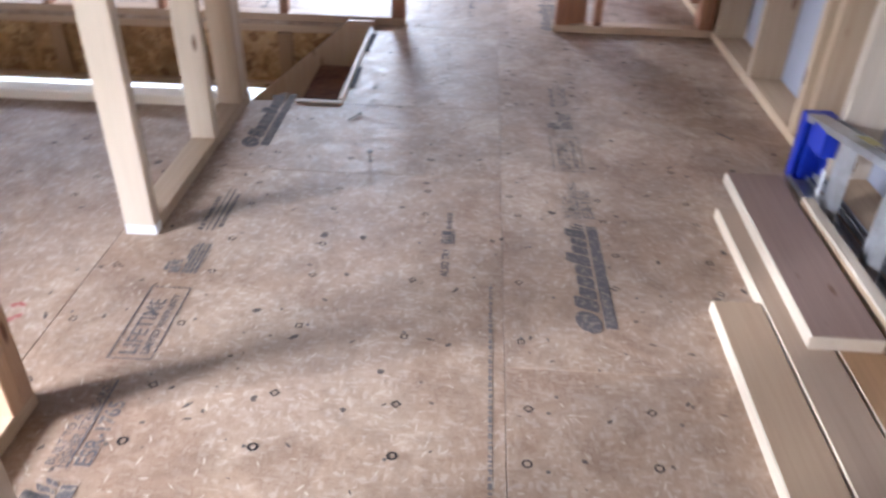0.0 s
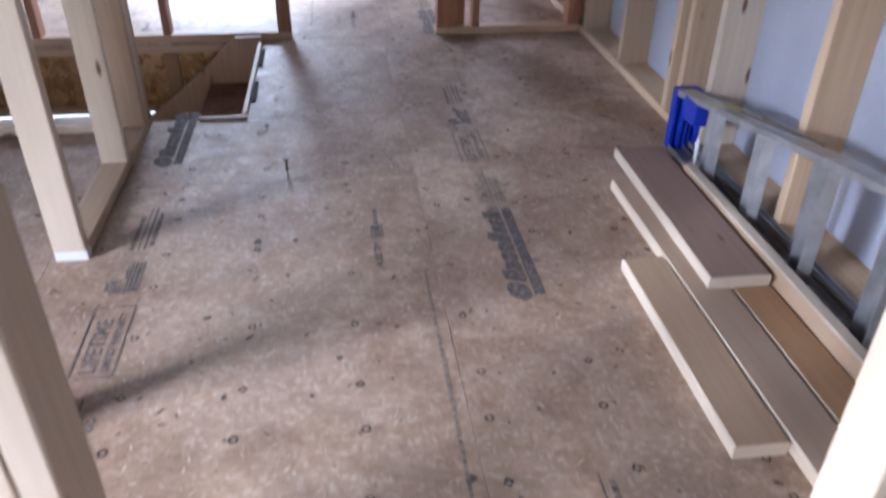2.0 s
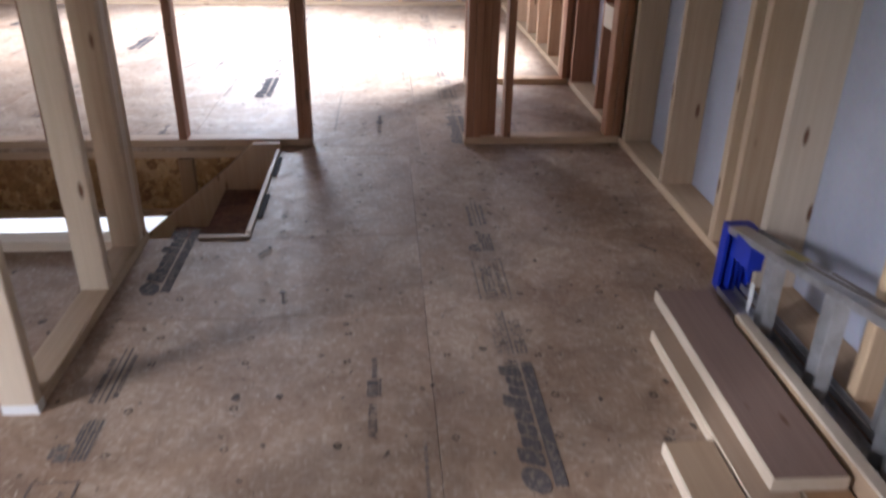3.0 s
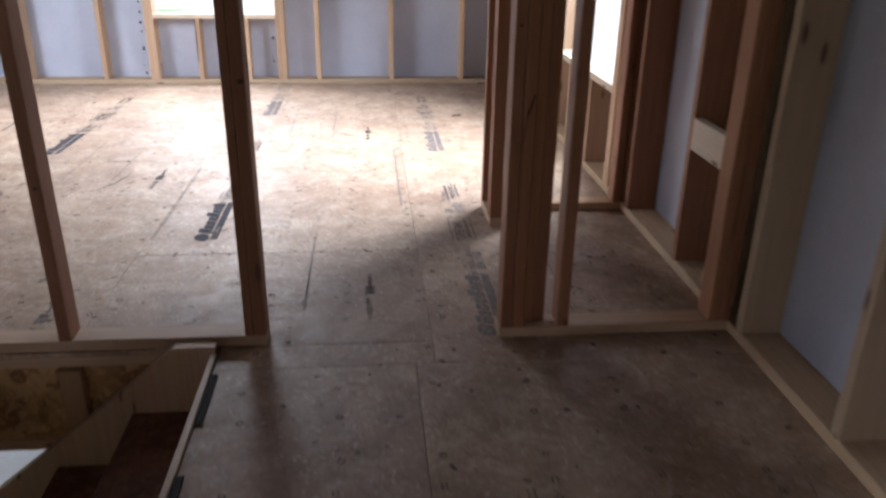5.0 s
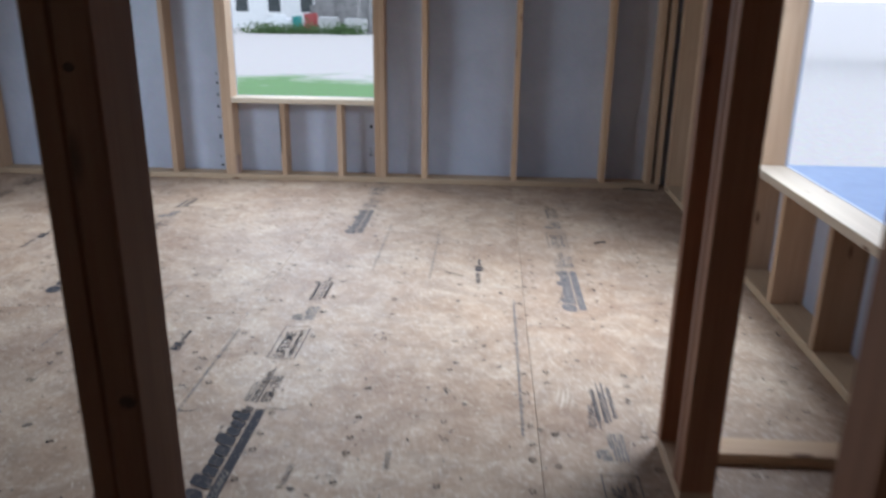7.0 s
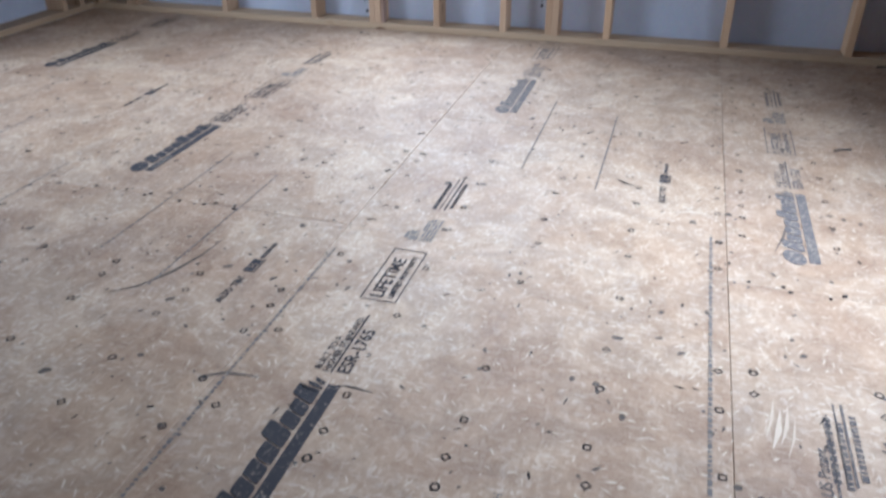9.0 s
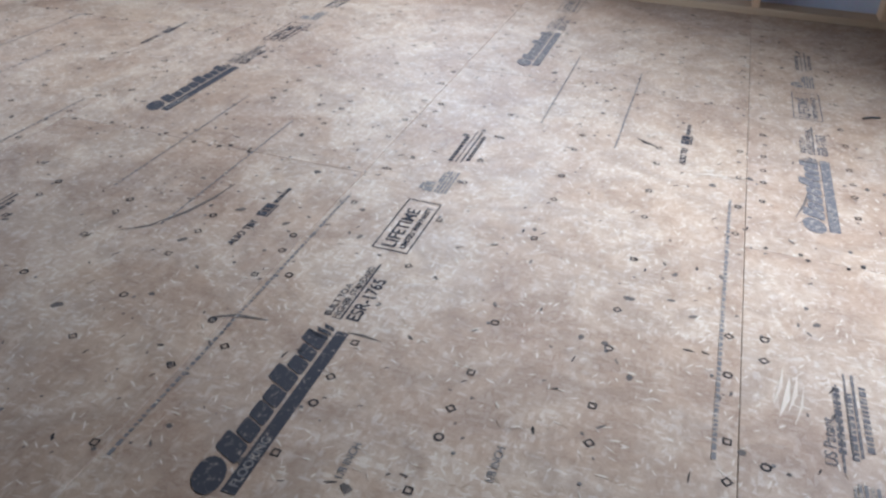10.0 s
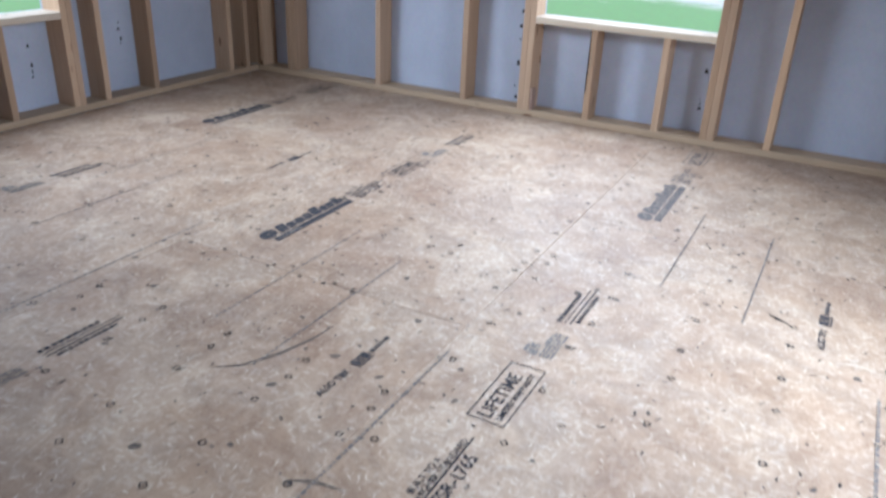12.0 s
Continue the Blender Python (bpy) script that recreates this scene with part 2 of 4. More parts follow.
def slab_with_holes(axis, at, thick, lo, hi, holes):
    """Boxes that make a flat sheet across axis at 'at', over (u, z) lo..hi, with rectangular holes."""
    us = sorted({lo[0], hi[0], *[h[0] for h in holes], *[h[2] for h in holes]})
    out = []
    for a, b in zip(us, us[1:]):
        cut = sorted([(h[1], h[3]) for h in holes if h[0] < (a + b) / 2 < h[2]])
        z = lo[1]
        for c, d in cut + [(hi[1], hi[1])]:
            if c > z:
                if axis == "x":
                    out.append(((at, a, z), (at + thick, b, c)))
                else:
                    out.append(((a, at, z), (b, at + thick, c)))
            z = d
    return boxes(*out)


H = 2.44
ST = 0.038


def stud(parent, axis, u, lo_d, hi_d, z0=ST, z1=H - 2 * ST, mat=PINE, w=ST, lean=0.0):
    """One upright of a wall; the wall runs along axis, u is the stud's lower edge along it."""
    lo = (u, lo_d, z0) if axis == "x" else (lo_d, u, z0)
    hi = (u + w, hi_d, z1) if axis == "x" else (hi_d, u + w, z1)
    return board("stud", lo, hi, "z", mat, parent, tilt=pose(0, 0, 0, 0, 0, lean) if lean else None)


def plates(parent, axis, a, b, lo_d, hi_d, mat=PINE, top=True):
    for name, z0 in (("bottom_plate", 0.0), ("top_plate", H - 2 * ST), ("top_plate", H - ST)) if top else (("bottom_plate", 0.0),):
        lo = (a, lo_d, z0) if axis == "x" else (lo_d, a, z0)
        hi = (b, hi_d, z0 + ST) if axis == "x" else (hi_d, b, z0 + ST)
        board(name, lo, hi, axis, mat, parent)


def framed_opening(wall, axis, a, b, lo_d, hi_d, sill, head, cripples, inward):
    """King and jack studs, sill, header and cripples round a window hole a..b."""
    for u in (a - 2 * ST, b + ST):
        stud(wall, axis, u, lo_d, hi_d)
    for u in (a - ST, b):
        stud(wall, axis, u, lo_d, hi_d, z1=head)
    for name, z0, z1, p, q in (("sill", sill - ST, sill, a, b), ("header", head, head + 0.19, a - ST, b + ST)):
        lo = (p, lo_d, z0) if axis == "x" else (lo_d, p, z0)
        hi = (q, hi_d, z1) if axis == "x" else (hi_d, q, z1)
        board(name, lo, hi, axis, PALE if name == "sill" else PINE, wall)
    for u in cripples:
        stud(wall, axis, u, lo_d, hi_d, z1=sill - ST)


EAST, NORTH, WEST, SOUTH = 1.212, 8.54, -3.88, -1.5
D6, D4 = 0.14, 0.089

# north wall with one window
wall_north = tagged(empty("wall_north"), "open stud wall with grey-blue sheathing and a window hole", "wall", kind="structure")
plates(wall_north, "x", WEST, EAST, NORTH, NORTH + D6, mat=STRAW)
for u in (-3.86, -3.615, -3.575, -2.885, -2.257, -0.455, 0.18, 0.80, 1.12, 1.182):
    stud(wall_north, "x", u, NORTH, NORTH + D6)
framed_opening(wall_north, "x", -1.79, -0.785, NORTH, NORTH + D6, 0.582, 2.16, (-1.457, -1.052), -1)
part("sheathing", slab_with_holes("y", NORTH + D6, 0.014, (WEST - 0.2, -0.35), (EAST + 0.2, H + 0.2), [(-1.79, 0.582, -0.785, 2.16)]), WRAP, wall_north)

# east wall along the whole walk, with a window past the closet
wall_east = tagged(empty("wall_east"), "long open stud wall with grey-blue sheathing and a window hole", "wall", kind="structure")
plates(wall_east, "y", SOUTH, NORTH, EAST, EAST + D6, mat=STRAW)
for u in (-1.45, -1.07, -0.46, 0.15, 0.76, 1.25, 1.75, 2.35, 2.59, 2.705, 3.28, 3.86, 4.05, 4.47, 5.10, 5.20, 5.245, 7.40, 8.0, 8.5):
    stud(wall_east, "y", u, EAST, EAST + D6, mat=PALE if u == 2.35 else STRAW if u < 4.2 else BACKLIT_RUST if u < 5.3 else PINE)
framed_opening(wall_east, "y", 5.52, 6.80, EAST, EAST + D6, 0.55, 2.16, (5.90, 6.37), 1)
board("blocking", (EAST, 4.088, 0.505), (EAST + ST, 4.47, 0.628), "y", PALE, wall_east)
part("sheathing", slab_with_holes("x", EAST + D6, 0.014, (SOUTH - 0.2, -0.35), (NORTH + D6, H + 0.2), [(5.52, 0.55, 6.80, 2.16)]), WRAP, wall_east)

wall_east.matrix_basis = Matrix.Translation((EAST, 3.4, 0)) @ pose(0, 0, 0, 0, 0, -0.45) @ Matrix.Translation((-EAST, -3.4, 0))

# west wall with windows of both rooms
wall_west = tagged(empty("wall_west"), "open stud wall with grey-blue sheathing and window holes", "wall", kind="structure")
plates(wall_west, "y", SOUTH, NORTH, WEST - D6, WEST, mat=STRAW)
for u in (-1.45, 0.8, 1.4, 2.0, 2.7, 3.3, 3.9, 4.5, 5.1, 7.24, 7.60, 8.26, 8.42, 8.55):
    stud(wall_west, "y", u, WEST - D6, WEST)
framed_opening(wall_west, "y", 5.30, 7.03, WEST - D6, WEST, 0.55, 2.16, (5.6, 6.05, 6.66), 1)
framed_opening(wall_west, "y", -1.12, 0.08, WEST - D6, WEST, 0.3, 2.2, (-0.7, -0.3), 1)
part("sheathing", slab_with_holes("x", WEST - D6 - 0.014, 0.014, (SOUTH - 0.2, -0.35), (NORTH + D6, H + 0.2), [(5.30, 0.55, 7.03, 2.16), (-1.12, 0.3, 0.08, 2.2)]), WRAP, wall_west)

# south wall behind the start, with a narrow door hole
wall_south = tagged(empty("wall_south"), "open stud wall with a narrow door hole", "wall", kind="structure")
plates(wall_south, "x", WEST, -1.7, SOUTH - D6, SOUTH)
plates(wall_south, "x", -1.1, EAST, SOUTH - D6, SOUTH)
for u in (-3.86, -3.2, -2.6, -2.0, -1.738, -1.1, -0.5, 0.1, 0.7, 1.19):
    stud(wall_south, "x", u, SOUTH - D6, SOUTH)
part("sheathing", slab_with_holes("y", SOUTH - D6 - 0.014, 0.014, (WEST - 0.2, -0.35), (EAST + 0.2, H + 0.2), [(-1.7, 0.0, -1.1, 2.08)]), WRAP, wall_south)

# partition between the near room and the far room
wall_middle = tagged(empty("wall_middle"), "bare stud partition with a doorway beside the stairwell", "wall", kind="structure")
M0, M1 = 3.957, 3.957 + D4
plates(wall_middle, "x", WEST, -0.355, M0, M1)
plates(wall_middle, "x", 0.415, EAST, M0, M1, top=False)
for z0 in (H - 2 * ST, H - ST):
    board("top_plate", (-0.362, M0, z0), (EAST, M1, z0 + ST), "x", PINE, wall_middle)
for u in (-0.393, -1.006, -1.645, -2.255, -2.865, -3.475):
    stud(wall_middle, "x", u, M0, M1, mat=BACKLIT_RUST)
stud(wall_middle, "x", -0.4225, M0, M1, mat=BACKLIT_RUST, w=0.029)
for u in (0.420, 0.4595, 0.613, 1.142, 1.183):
    stud(wall_middle, "x", u, M0, M1, mat=BACKLIT_RUST)
stud(wall_middle, "x", 0.4995, M0 + 0.03, M1, mat=BACKLIT_RUST)
stud(wall_middle, "x", 0.539, M0 + 0.045, M1, mat=BACKLIT_RUST)
board("blocking", (0.578, M0 + 0.02, 1.145), (0.612, M1, 1.18), "y", PINE, wall_middle)
board("header", (-0.362, M0, 2.06), (0.41, M1, 2.10), "x", PINE, wall_middle)

# closet partition and its stub
wall_closet = tagged(empty("wall_closet"), "bare stud stub and plate of a closet", "wall", kind="structure")
C0, C1 = 5.195, 5.195 + D4
board("bottom_plate", (0.541, 5.0, 0), (0.630, C1, ST), "y", PINE, wall_closet)
board("bottom_plate", (0.632, C0, 0), (EAST + 0.012, C1, ST), "x", PINE, wall_closet)
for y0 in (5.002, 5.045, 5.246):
    stud(wall_closet, "y", y0, 0.541, 0.630, mat=BACKLIT_RUST)
stud(wall_closet, "x", 0.634, C0, C1, mat=BACKLIT_RUST)
stud(wall_closet, "x", 1.183, C0, C1, mat=BACKLIT_RUST)
for z0 in (H - 2 * ST, H - ST):
    board("top_plate", (0.632, C0, z0), (EAST, C1, z0 + ST), "x", PINE, wall_closet)
    board("top_plate", (0.541, M1, z0), (0.630, C1, z0 + ST), "y", PINE, wall_closet)

# a split, knots and dark edges on single studs
def flat_shape(pts, axis, at):
    """A thin flat shape of (u, z) corners standing at 'at' across axis."""
    bm = bmesh.new()
    bm.faces.new([bm.verts.new((u, at, z) if axis == "y" else (at, u, z)) for u, z in pts])
    return bm


SPLIT = coated("dark_split_wood", (0.02, 0.01, 0.007), (0.045, 0.024, 0.015), 0.9)
part("split", flat_shape(((0.489, 0.825), (0.474, 0.775), (0.468, 0.768), (0.466, 0.72), (0.463, 0.66), (0.468, 0.715), (0.4715, 0.757), (0.4785, 0.772), (0.4925, 0.818)), "y", M0 - 0.0012), SPLIT, wall_middle, "dark split in a stud")
KNOT = coated("knot_wood", (0.07, 0.032, 0.017), (0.12, 0.06, 0.035), 0.8, scale=60)
for u, z, w in ((-0.367, 0.862, 0.010), (-0.380, 1.21, 0.006), (-0.985, 0.55, 0.007), (0.437, 1.02, 0.006)):
    part("knot", flat_shape([(u + w * math.cos(k * 0.7854), z + 0.8 * w * math.sin(k * 0.7854)) for k in range(8)], "y", M0 - 0.001), KNOT, wall_middle)
part("wane", flat_shape(((-1.456, 0.19), (-1.449, 0.2), (-1.446, 0.36), (-1.450, 0.53), (-1.456, 0.54)), "y", NORTH - 0.001), SPLIT, wall_north, "dark bark left on a stud's edge")
board("spacer", (-1.789, NORTH + 0.004, 0.04), (-1.772, NORTH + 0.06, 0.165), "z", BROWN, wall_north, "brown offcut beside the window stud")


def stencil(wall, axis, u, at, z0, z1, seed):
    """A column of smudged black print on the sheathing."""
    rnd = random.Random(seed)
    bm, z = bmesh.new(), z0
    while z < z1:
        h, w, d = rnd.uniform(0.008, 0.035), rnd.uniform(0.003, 0.011), rnd.gauss(0, 0.004)
        pts = ((u + d - w, z), (u + d + w, z + 0.003), (u + d + w * 0.6, z + h), (u + d - w * 0.7, z + h * 0.9))
        bm.faces.new([bm.verts.new((a, at, b) if axis == "y" else (at, a, b)) for a, b in pts])
        z += h + rnd.choice((0.008, 0.02, 0.05, 0.12)) * rnd.uniform(0.6, 1.3)
    part("stencil", bm, MARK, wall, "smudged black print on the sheathing")


for u, z0, z1 in ((-1.935, 0.06, 0.75), (-0.835, 0.16, 0.5), (1.15, 0.15, 1.0)):
    stencil(wall_north, "y", u, NORTH + D6 - 0.0015, z0, z1, int(u * 100))
for u, z0, z1 in ((6.9, 0.2, 0.5), (6.3, 0.1, 0.45), (7.5, 0.3, 1.2)):
    stencil(wall_west, "x", u, WEST - D6 + 0.0015, z0, z1, int(u * 100))

# partition on the stair side
wall_stair = tagged(empty("wall_stair"), "bare stud partition with an open doorway near the stairwell", "wall", kind="structure")
S0, S1 = -0.962, -0.873
plates(wall_stair, "y", 0.512, 1.172, S0, S1, top=False, mat=STRAW)
plates(wall_stair, "y", 1.897, 2.888, S0, S1, top=False, mat=STRAW)
for z0 in (H - 2 * ST, H - ST):
    board("top_plate", (S0, 0.512, z0), (S1, 2.888, z0 + ST), "y", PINE, wall_stair)
stud(wall_stair, "y", 0.55, S0, S1)
stud(wall_stair, "y", 1.092, S0, S1)
stud(wall_stair, "y", 1.132, S0, S1)
stud(wall_stair, "y", 1.857, S0, S1, z0=0.03, mat=PALE)
part("shim", boxes(((S0 + 0.001, 1.858, 0.0), (S1 + 0.002, 1.894, 0.03))), WHITE, wall_stair, "white shim under the end stud")
stud(wall_stair, "y", 2.435, S0, S1, mat=PALE)
stud(wall_stair, "y", 2.753, S0, S1, mat=STRAW)
stud(wall_stair, "y", 2.792, S0, S1, mat=PALE)
stud(wall_stair, "y", 2.831, S0, S1, mat=STRAW)

# partition with the doorway that the walk starts in
wall_entry = tagged(empty("wall_entry"), "bare stud partition with a doorway of pale jack studs", "wall", kind="structure")
E0, E1 = 0.42, 0.42 + D4
plates(wall_entry, "x", WEST, -0.405, E0, E1, top=False)
plates(wall_entry, "x", 0.488, EAST, E0, E1, top=False)
for z0 in (H - 2 * ST, H - ST):
    board("top_plate", (WEST, E0, z0), (EAST, E1, z0 + ST), "x", PINE, wall_entry)
CREAM = lumber("cream_jamb_lumber", (0.60, 0.49, 0.365), (0.46, 0.355, 0.245), vary=0.15)
for u in (-0.444, -0.484, 0.489, 0.529):
    stud(wall_entry, "x", u, E0, E1, mat=CREAM)
for u in (-1.02, -1.63, -2.24, -2.85, -3.46, 0.60, 1.19):
    stud(wall_entry, "x", u, E0, E1, mat=STRAW)
board("header", (-0.405, E0, 2.06), (0.488, E1, 2.20), "x", PINE, wall_entry)

# ceiling: an unseen slab, added and coloured dark to cut bounced light
ceiling = tagged(part("ceiling", boxes(((WEST - 0.16, SOUTH - 0.16, H), (EAST + 0.16, NORTH + 0.16, H + 0.02))), CEILING), "unseen dark brown slab overhead, darkened to cut bounced light", "ceiling", kind="structure")

# ---- subfloor: tongued panels, a stair hole cut through them ----
HX, HY0, HY1 = -0.502, 2.888, 3.95
floor = tagged(empty("floor"), "tan flakeboard subfloor panels with stamped marks and footprints of dust", "floor", kind="structure")
GAP = 0.0007
COLUMNS = [(-3.88, -3.32, 0.6), (-3.32, -2.15, 7.16), (-2.15, -0.98, 6.14), (-0.98, 0.19, 4.738), (0.19, 1.375, 6.13)]
SHEETS = {}


def sheet(x0, x1, y0, y1):
    key = (round(x1 - x0, 3), round(y1 - y0, 3))
    if key not in SHEETS:
        bm = bmesh.new()
        a, c, t, e = key[0] / 2 - GAP, key[1] / 2 - GAP, -0.018, 0.0013
        rings = [[bm.verts.new((sx * (a - i), sy * (c - i), z)) for sx, sy in ((-1, -1), (1, -1), (1, 1), (-1, 1))] for i, z in ((0, t), (0, -e), (e, 0))]
        for lo, hi in zip(rings, rings[1:]):
            for i in range(4):
                bm.faces.new((lo[i], lo[(i + 1) % 4], hi[(i + 1) % 4], hi[i]))
        bm.faces.new(rings[-1])
        bm.faces.new(rings[0][::-1])
        SHEETS[key] = mesh_of("floor_panel", bm, SUBFLOOR)
    part("floor_panel", SHEETS[key], None, floor, "", pose((x0 + x1) / 2, (y0 + y1) / 2, 0))


for x0, x1, j in COLUMNS + [(-0.98, 0.127, None), (0.127, 1.375, None)]:
    near = j is None
    if near:
        j = 4.738 if x0 < 0 else 6.25
    ys = [y for y in [j + 2.44 * k for k in range(-5, 5)] if SOUTH < y < NORTH + D6]
    if x1 > 0 and near:
        cuts = [SOUTH] + [y for y in ys if y < 3.7] + [3.81]
    elif x1 > 0:
        cuts = [3.81] + [y for y in ys if y > 3.9] + [NORTH + D6]
    else:
        cuts = [SOUTH] + ys + [NORTH + D6]
    for y0, y1 in zip(cuts, cuts[1:]):
        if x1 <= -0.97 and y0 < HY1 and y1 > HY0:
            if y0 < HY0:
                sheet(x0, x1, y0, HY0)
            if y1 > HY1:
                sheet(x0, x1, HY1, y1)
        elif x0 < HX and y0 < HY1 and y1 > HY0:
            if y0 < HY0:
                sheet(x0, x1, y0, HY0)
            sheet(HX, x1, max(HY0, y0), min(HY1, y1))
            if y1 > HY1:
                sheet(x0, x1, HY1, y1)
        else:
            sheet(x0, x1, y0, y1)

# joists and rims under the subfloor, round the stair hole
floor_frame = tagged(empty("floor_frame"), "wooden joists with flakeboard webs round the stairwell", "floor frame", kind="structure")
for k, (y0, y1) in enumerate(((HY0 - 0.05, HY0), (HY1 + 0.005, HY1 + 0.055))):
    for z in (-0.057, -0.375):
        board("flange", (WEST, y0, z), (HX + 0.05, y1, z + ST), "x", PINE, floor_frame)
    part("web", boxes(((WEST, (y0 + y1) / 2 - 0.006, -0.338), (HX + 0.05, (y0 + y1) / 2 + 0.006, -0.058))), WEB, floor_frame)
for x in (HX + 0.004,):
    board("rim", (x, HY0, -0.375), (x + ST, HY1, -0.02), "y", PINE, floor_frame)
for x in (-1.02, -2.24):
    board("web_stiffener", (x, HY1 - 0.018, -0.335), (x + 0.07, HY1 + 0.022, -0.06), "z", ORANGE, floor_frame)

# ---- stairs going down to the basement ----
stairs = tagged(empty("staircase", (HX, 3.4, 0)), "rough board staircase going down through the floor", "stairs")


def stringer(y0, y1):
    bm = bmesh.new()
    pts = [(-0.01, 0.028), (-0.14, 0.028), (-0.30, -0.115), (-3.3, -2.55), (-3.3, -2.6), (-2.8, -2.6), (-0.01, -0.34)]
    a = [bm.verts.new((x, y0 - 3.4, z)) for x, z in pts]
    b = [bm.verts.new((x, y1 - 3.4, z)) for x, z in pts]
    bm.faces.new(a[::-1])
    bm.faces.new(b)
    for i in range(len(pts)):
        j = (i + 1) % len(pts)
        bm.faces.new((a[i], a[j], b[j], b[i]))
    return bm


part("stringer", stringer(HY1 - 0.042, HY1 - 0.002), PINE, stairs, "pale board stringer along the wall")
part("stringer", stringer(HY0 + 0.004, HY0 + 0.042), PINE, stairs).location.z = -0.25
for k in range(12):
    x1 = HX - 0.012 - 0.27 * k
    board("tread", (x1 - 0.285, HY0 + 0.045, -0.21 - 0.2 * k - 0.03), (x1, HY1 - 0.045, -0.21 - 0.2 * k), "y", TREAD, stairs)

# lip and edge strip of the stair hole
edge_strip = tagged(empty("edge_strip", (HX, 3.4, 0)), "pale strip with dark slots along the stair hole", "trim", kind="structure")
board("strip", (HX - 0.022, HY0 + 0.03, -0.02), (HX - 0.002, HY1 - 0.06, 0.012), "y", PALE, edge_strip)
board("strip", (HX - 0.19, HY0 - 0.012, 0.002), (HX - 0.002, HY0 + 0.012, 0.010), "x", PALE, edge_strip)
for y0 in (3.06, 3.53):
    part("slot", boxes(((0.000, y0 - 3.4, 0.001), (0.020, y0 - 3.4 + 0.25, 0.006))), MARK, edge_strip)
curb = tagged(empty("curb", (-2.4, 2.84, 0)), "pale board laid flat along the stair hole", "lumber")
board("plank", (WEST, 2.795, 0), (S0 - 0.004, 2.884, ST), "x", PALE, curb)

# basement below
basement = tagged(part("basement_walls", boxes(((WEST - 0.16, SOUTH, -2.72), (EAST + 0.16, NORTH + 0.14, -2.62)), ((WEST - 0.16, SOUTH, -2.62), (WEST, 5.2, -0.38)), ((WEST - 0.16, 5.2, -0.6), (WEST, NORTH, -0.38)), ((EAST, SOUTH, -2.62), (EAST + 0.15, NORTH, -0.38)), ((WEST, SOUTH, -2.62), (EAST, SOUTH + 0.15, -0.38)), ((-1.6, NORTH, -2.62), (EAST, NORTH + 0.14, -0.38)), ((WEST, NORTH, -0.6), (-1.6, NORTH + 0.14, -0.38))), CONCRETE), "grey concrete basement with a wide opening", "basement", kind="structure")

# ---- loose lumber ----
def plank(name, label, corner, size, z0, turn, mat):
    """A board lying along y: far-left-low corner at corner, turned about it by turn degrees."""
    w, length, t = size
    top = empty(name, (corner[0], corner[1], z0))
    tagged(top, label, "lumber", "boards stacked beside the wall")
    me = prism(w, t, length, mat, 0.004).copy()
    # narrow sides and ends coloured paler, for the side light they catch
    me.materials.append(PALE)
    for f in me.polygons:
        f.material_index = 1 if (abs(f.normal.x) > 0.6 if w > t else abs(f.normal.y) > 0.6) or abs(f.normal.z) > 0.6 else 0
    part("plank", me, None, top, "", pose(0, 0, 0, 0, 0, turn) @ Matrix.Translation((w / 2, -length / 2, t / 2)) @ TURNS["y"])
    return top


plank("board", "short tan sawn board lying on the subfloor", (0.655, 1.622), (0.124, 0.72, ST), 0.001, -0.5, TAN)
plank("board", "grey-brown sawn board lying beside a shorter one", (0.785, 2.108), (0.120, 1.55, ST), 0.001, -0.3, DRAB)
plank("board", "orange-brown sawn board between two others", (0.909, 2.03), (0.112, 1.60, ST - 0.003), 0.001, -0.1, ORANGE)
plank("board", "dark brown wide board on top of the stack", (0.847, 2.276), (0.175, 0.83, ST), 0.0405, -1.0, BROWN)
plank("board", "narrow pale board standing on edge by the ladder", (1.031, 2.106), (ST, 1.45, D4), 0.001, -0.4, TAN)

# ---- stepladder on its side ----
ladder = tagged(empty("stepladder", (1.102, 2.418, 0)), "scuffed aluminium stepladder with a blue top, lying on its side", "stepladder")


def channel(length, w, t=0.004, lip=0.022):
    """A thin channel along local z, its web w wide across x, with lips towards +y."""
    bm = bmesh.new()
    box(bm, (-w / 2, 0, 0), (w / 2, t, length))
    box(bm, (-w / 2, t, 0), (-w / 2 + t, lip, length))
    box(bm, (w / 2 - t, t, 0), (w / 2, lip, length))
    return bm


SLOPE = math.degrees(math.atan2(0.175, 1.07))
RAIL = 1.72
turn_y = Matrix(((1, 0, 0, 0), (0, 0, -1, 0), (0, 1, 0, 0), (0, 0, 0, 1)))
lower = Matrix.Translation((0.04, -0.03, 0.006)) @ pose(0, 0, 0, 0, 0, 0) @ turn_y
upper = Matrix.Translation((0.04, -0.03, 0.245)) @ pose(0, 0, 0, -SLOPE, 0, 0) @ turn_y @ pose(0, 0, 0, 0, 0, 180)
part("rail", channel(RAIL, 0.082), ALU, ladder, "", lower)
part("rail", channel(RAIL + 0.03, 0.082), ALU, ladder, "", upper)
for k, y in enumerate((0.30, 0.60, 0.905, 1.21, 1.51)):
    top = 0.235 + y * 0.1636
    bm = channel(top - 0.012, 0.092, 0.004, 0.045)
    part("step", bm, ALU, ladder, "ribbed aluminium step", pose(0.04, -0.03 - y, 0.01, 0, 0, 68))
for z, s in ((0.03, 0.0), (0.225, SLOPE * 0.9)):
    part("rear_leg", channel(RAIL - 0.06, 0.034), ALU, ladder, "", Matrix.Translation((0.105, -0.06, z)) @ pose(0, 0, 0, -s, 0, 0) @ turn_y)
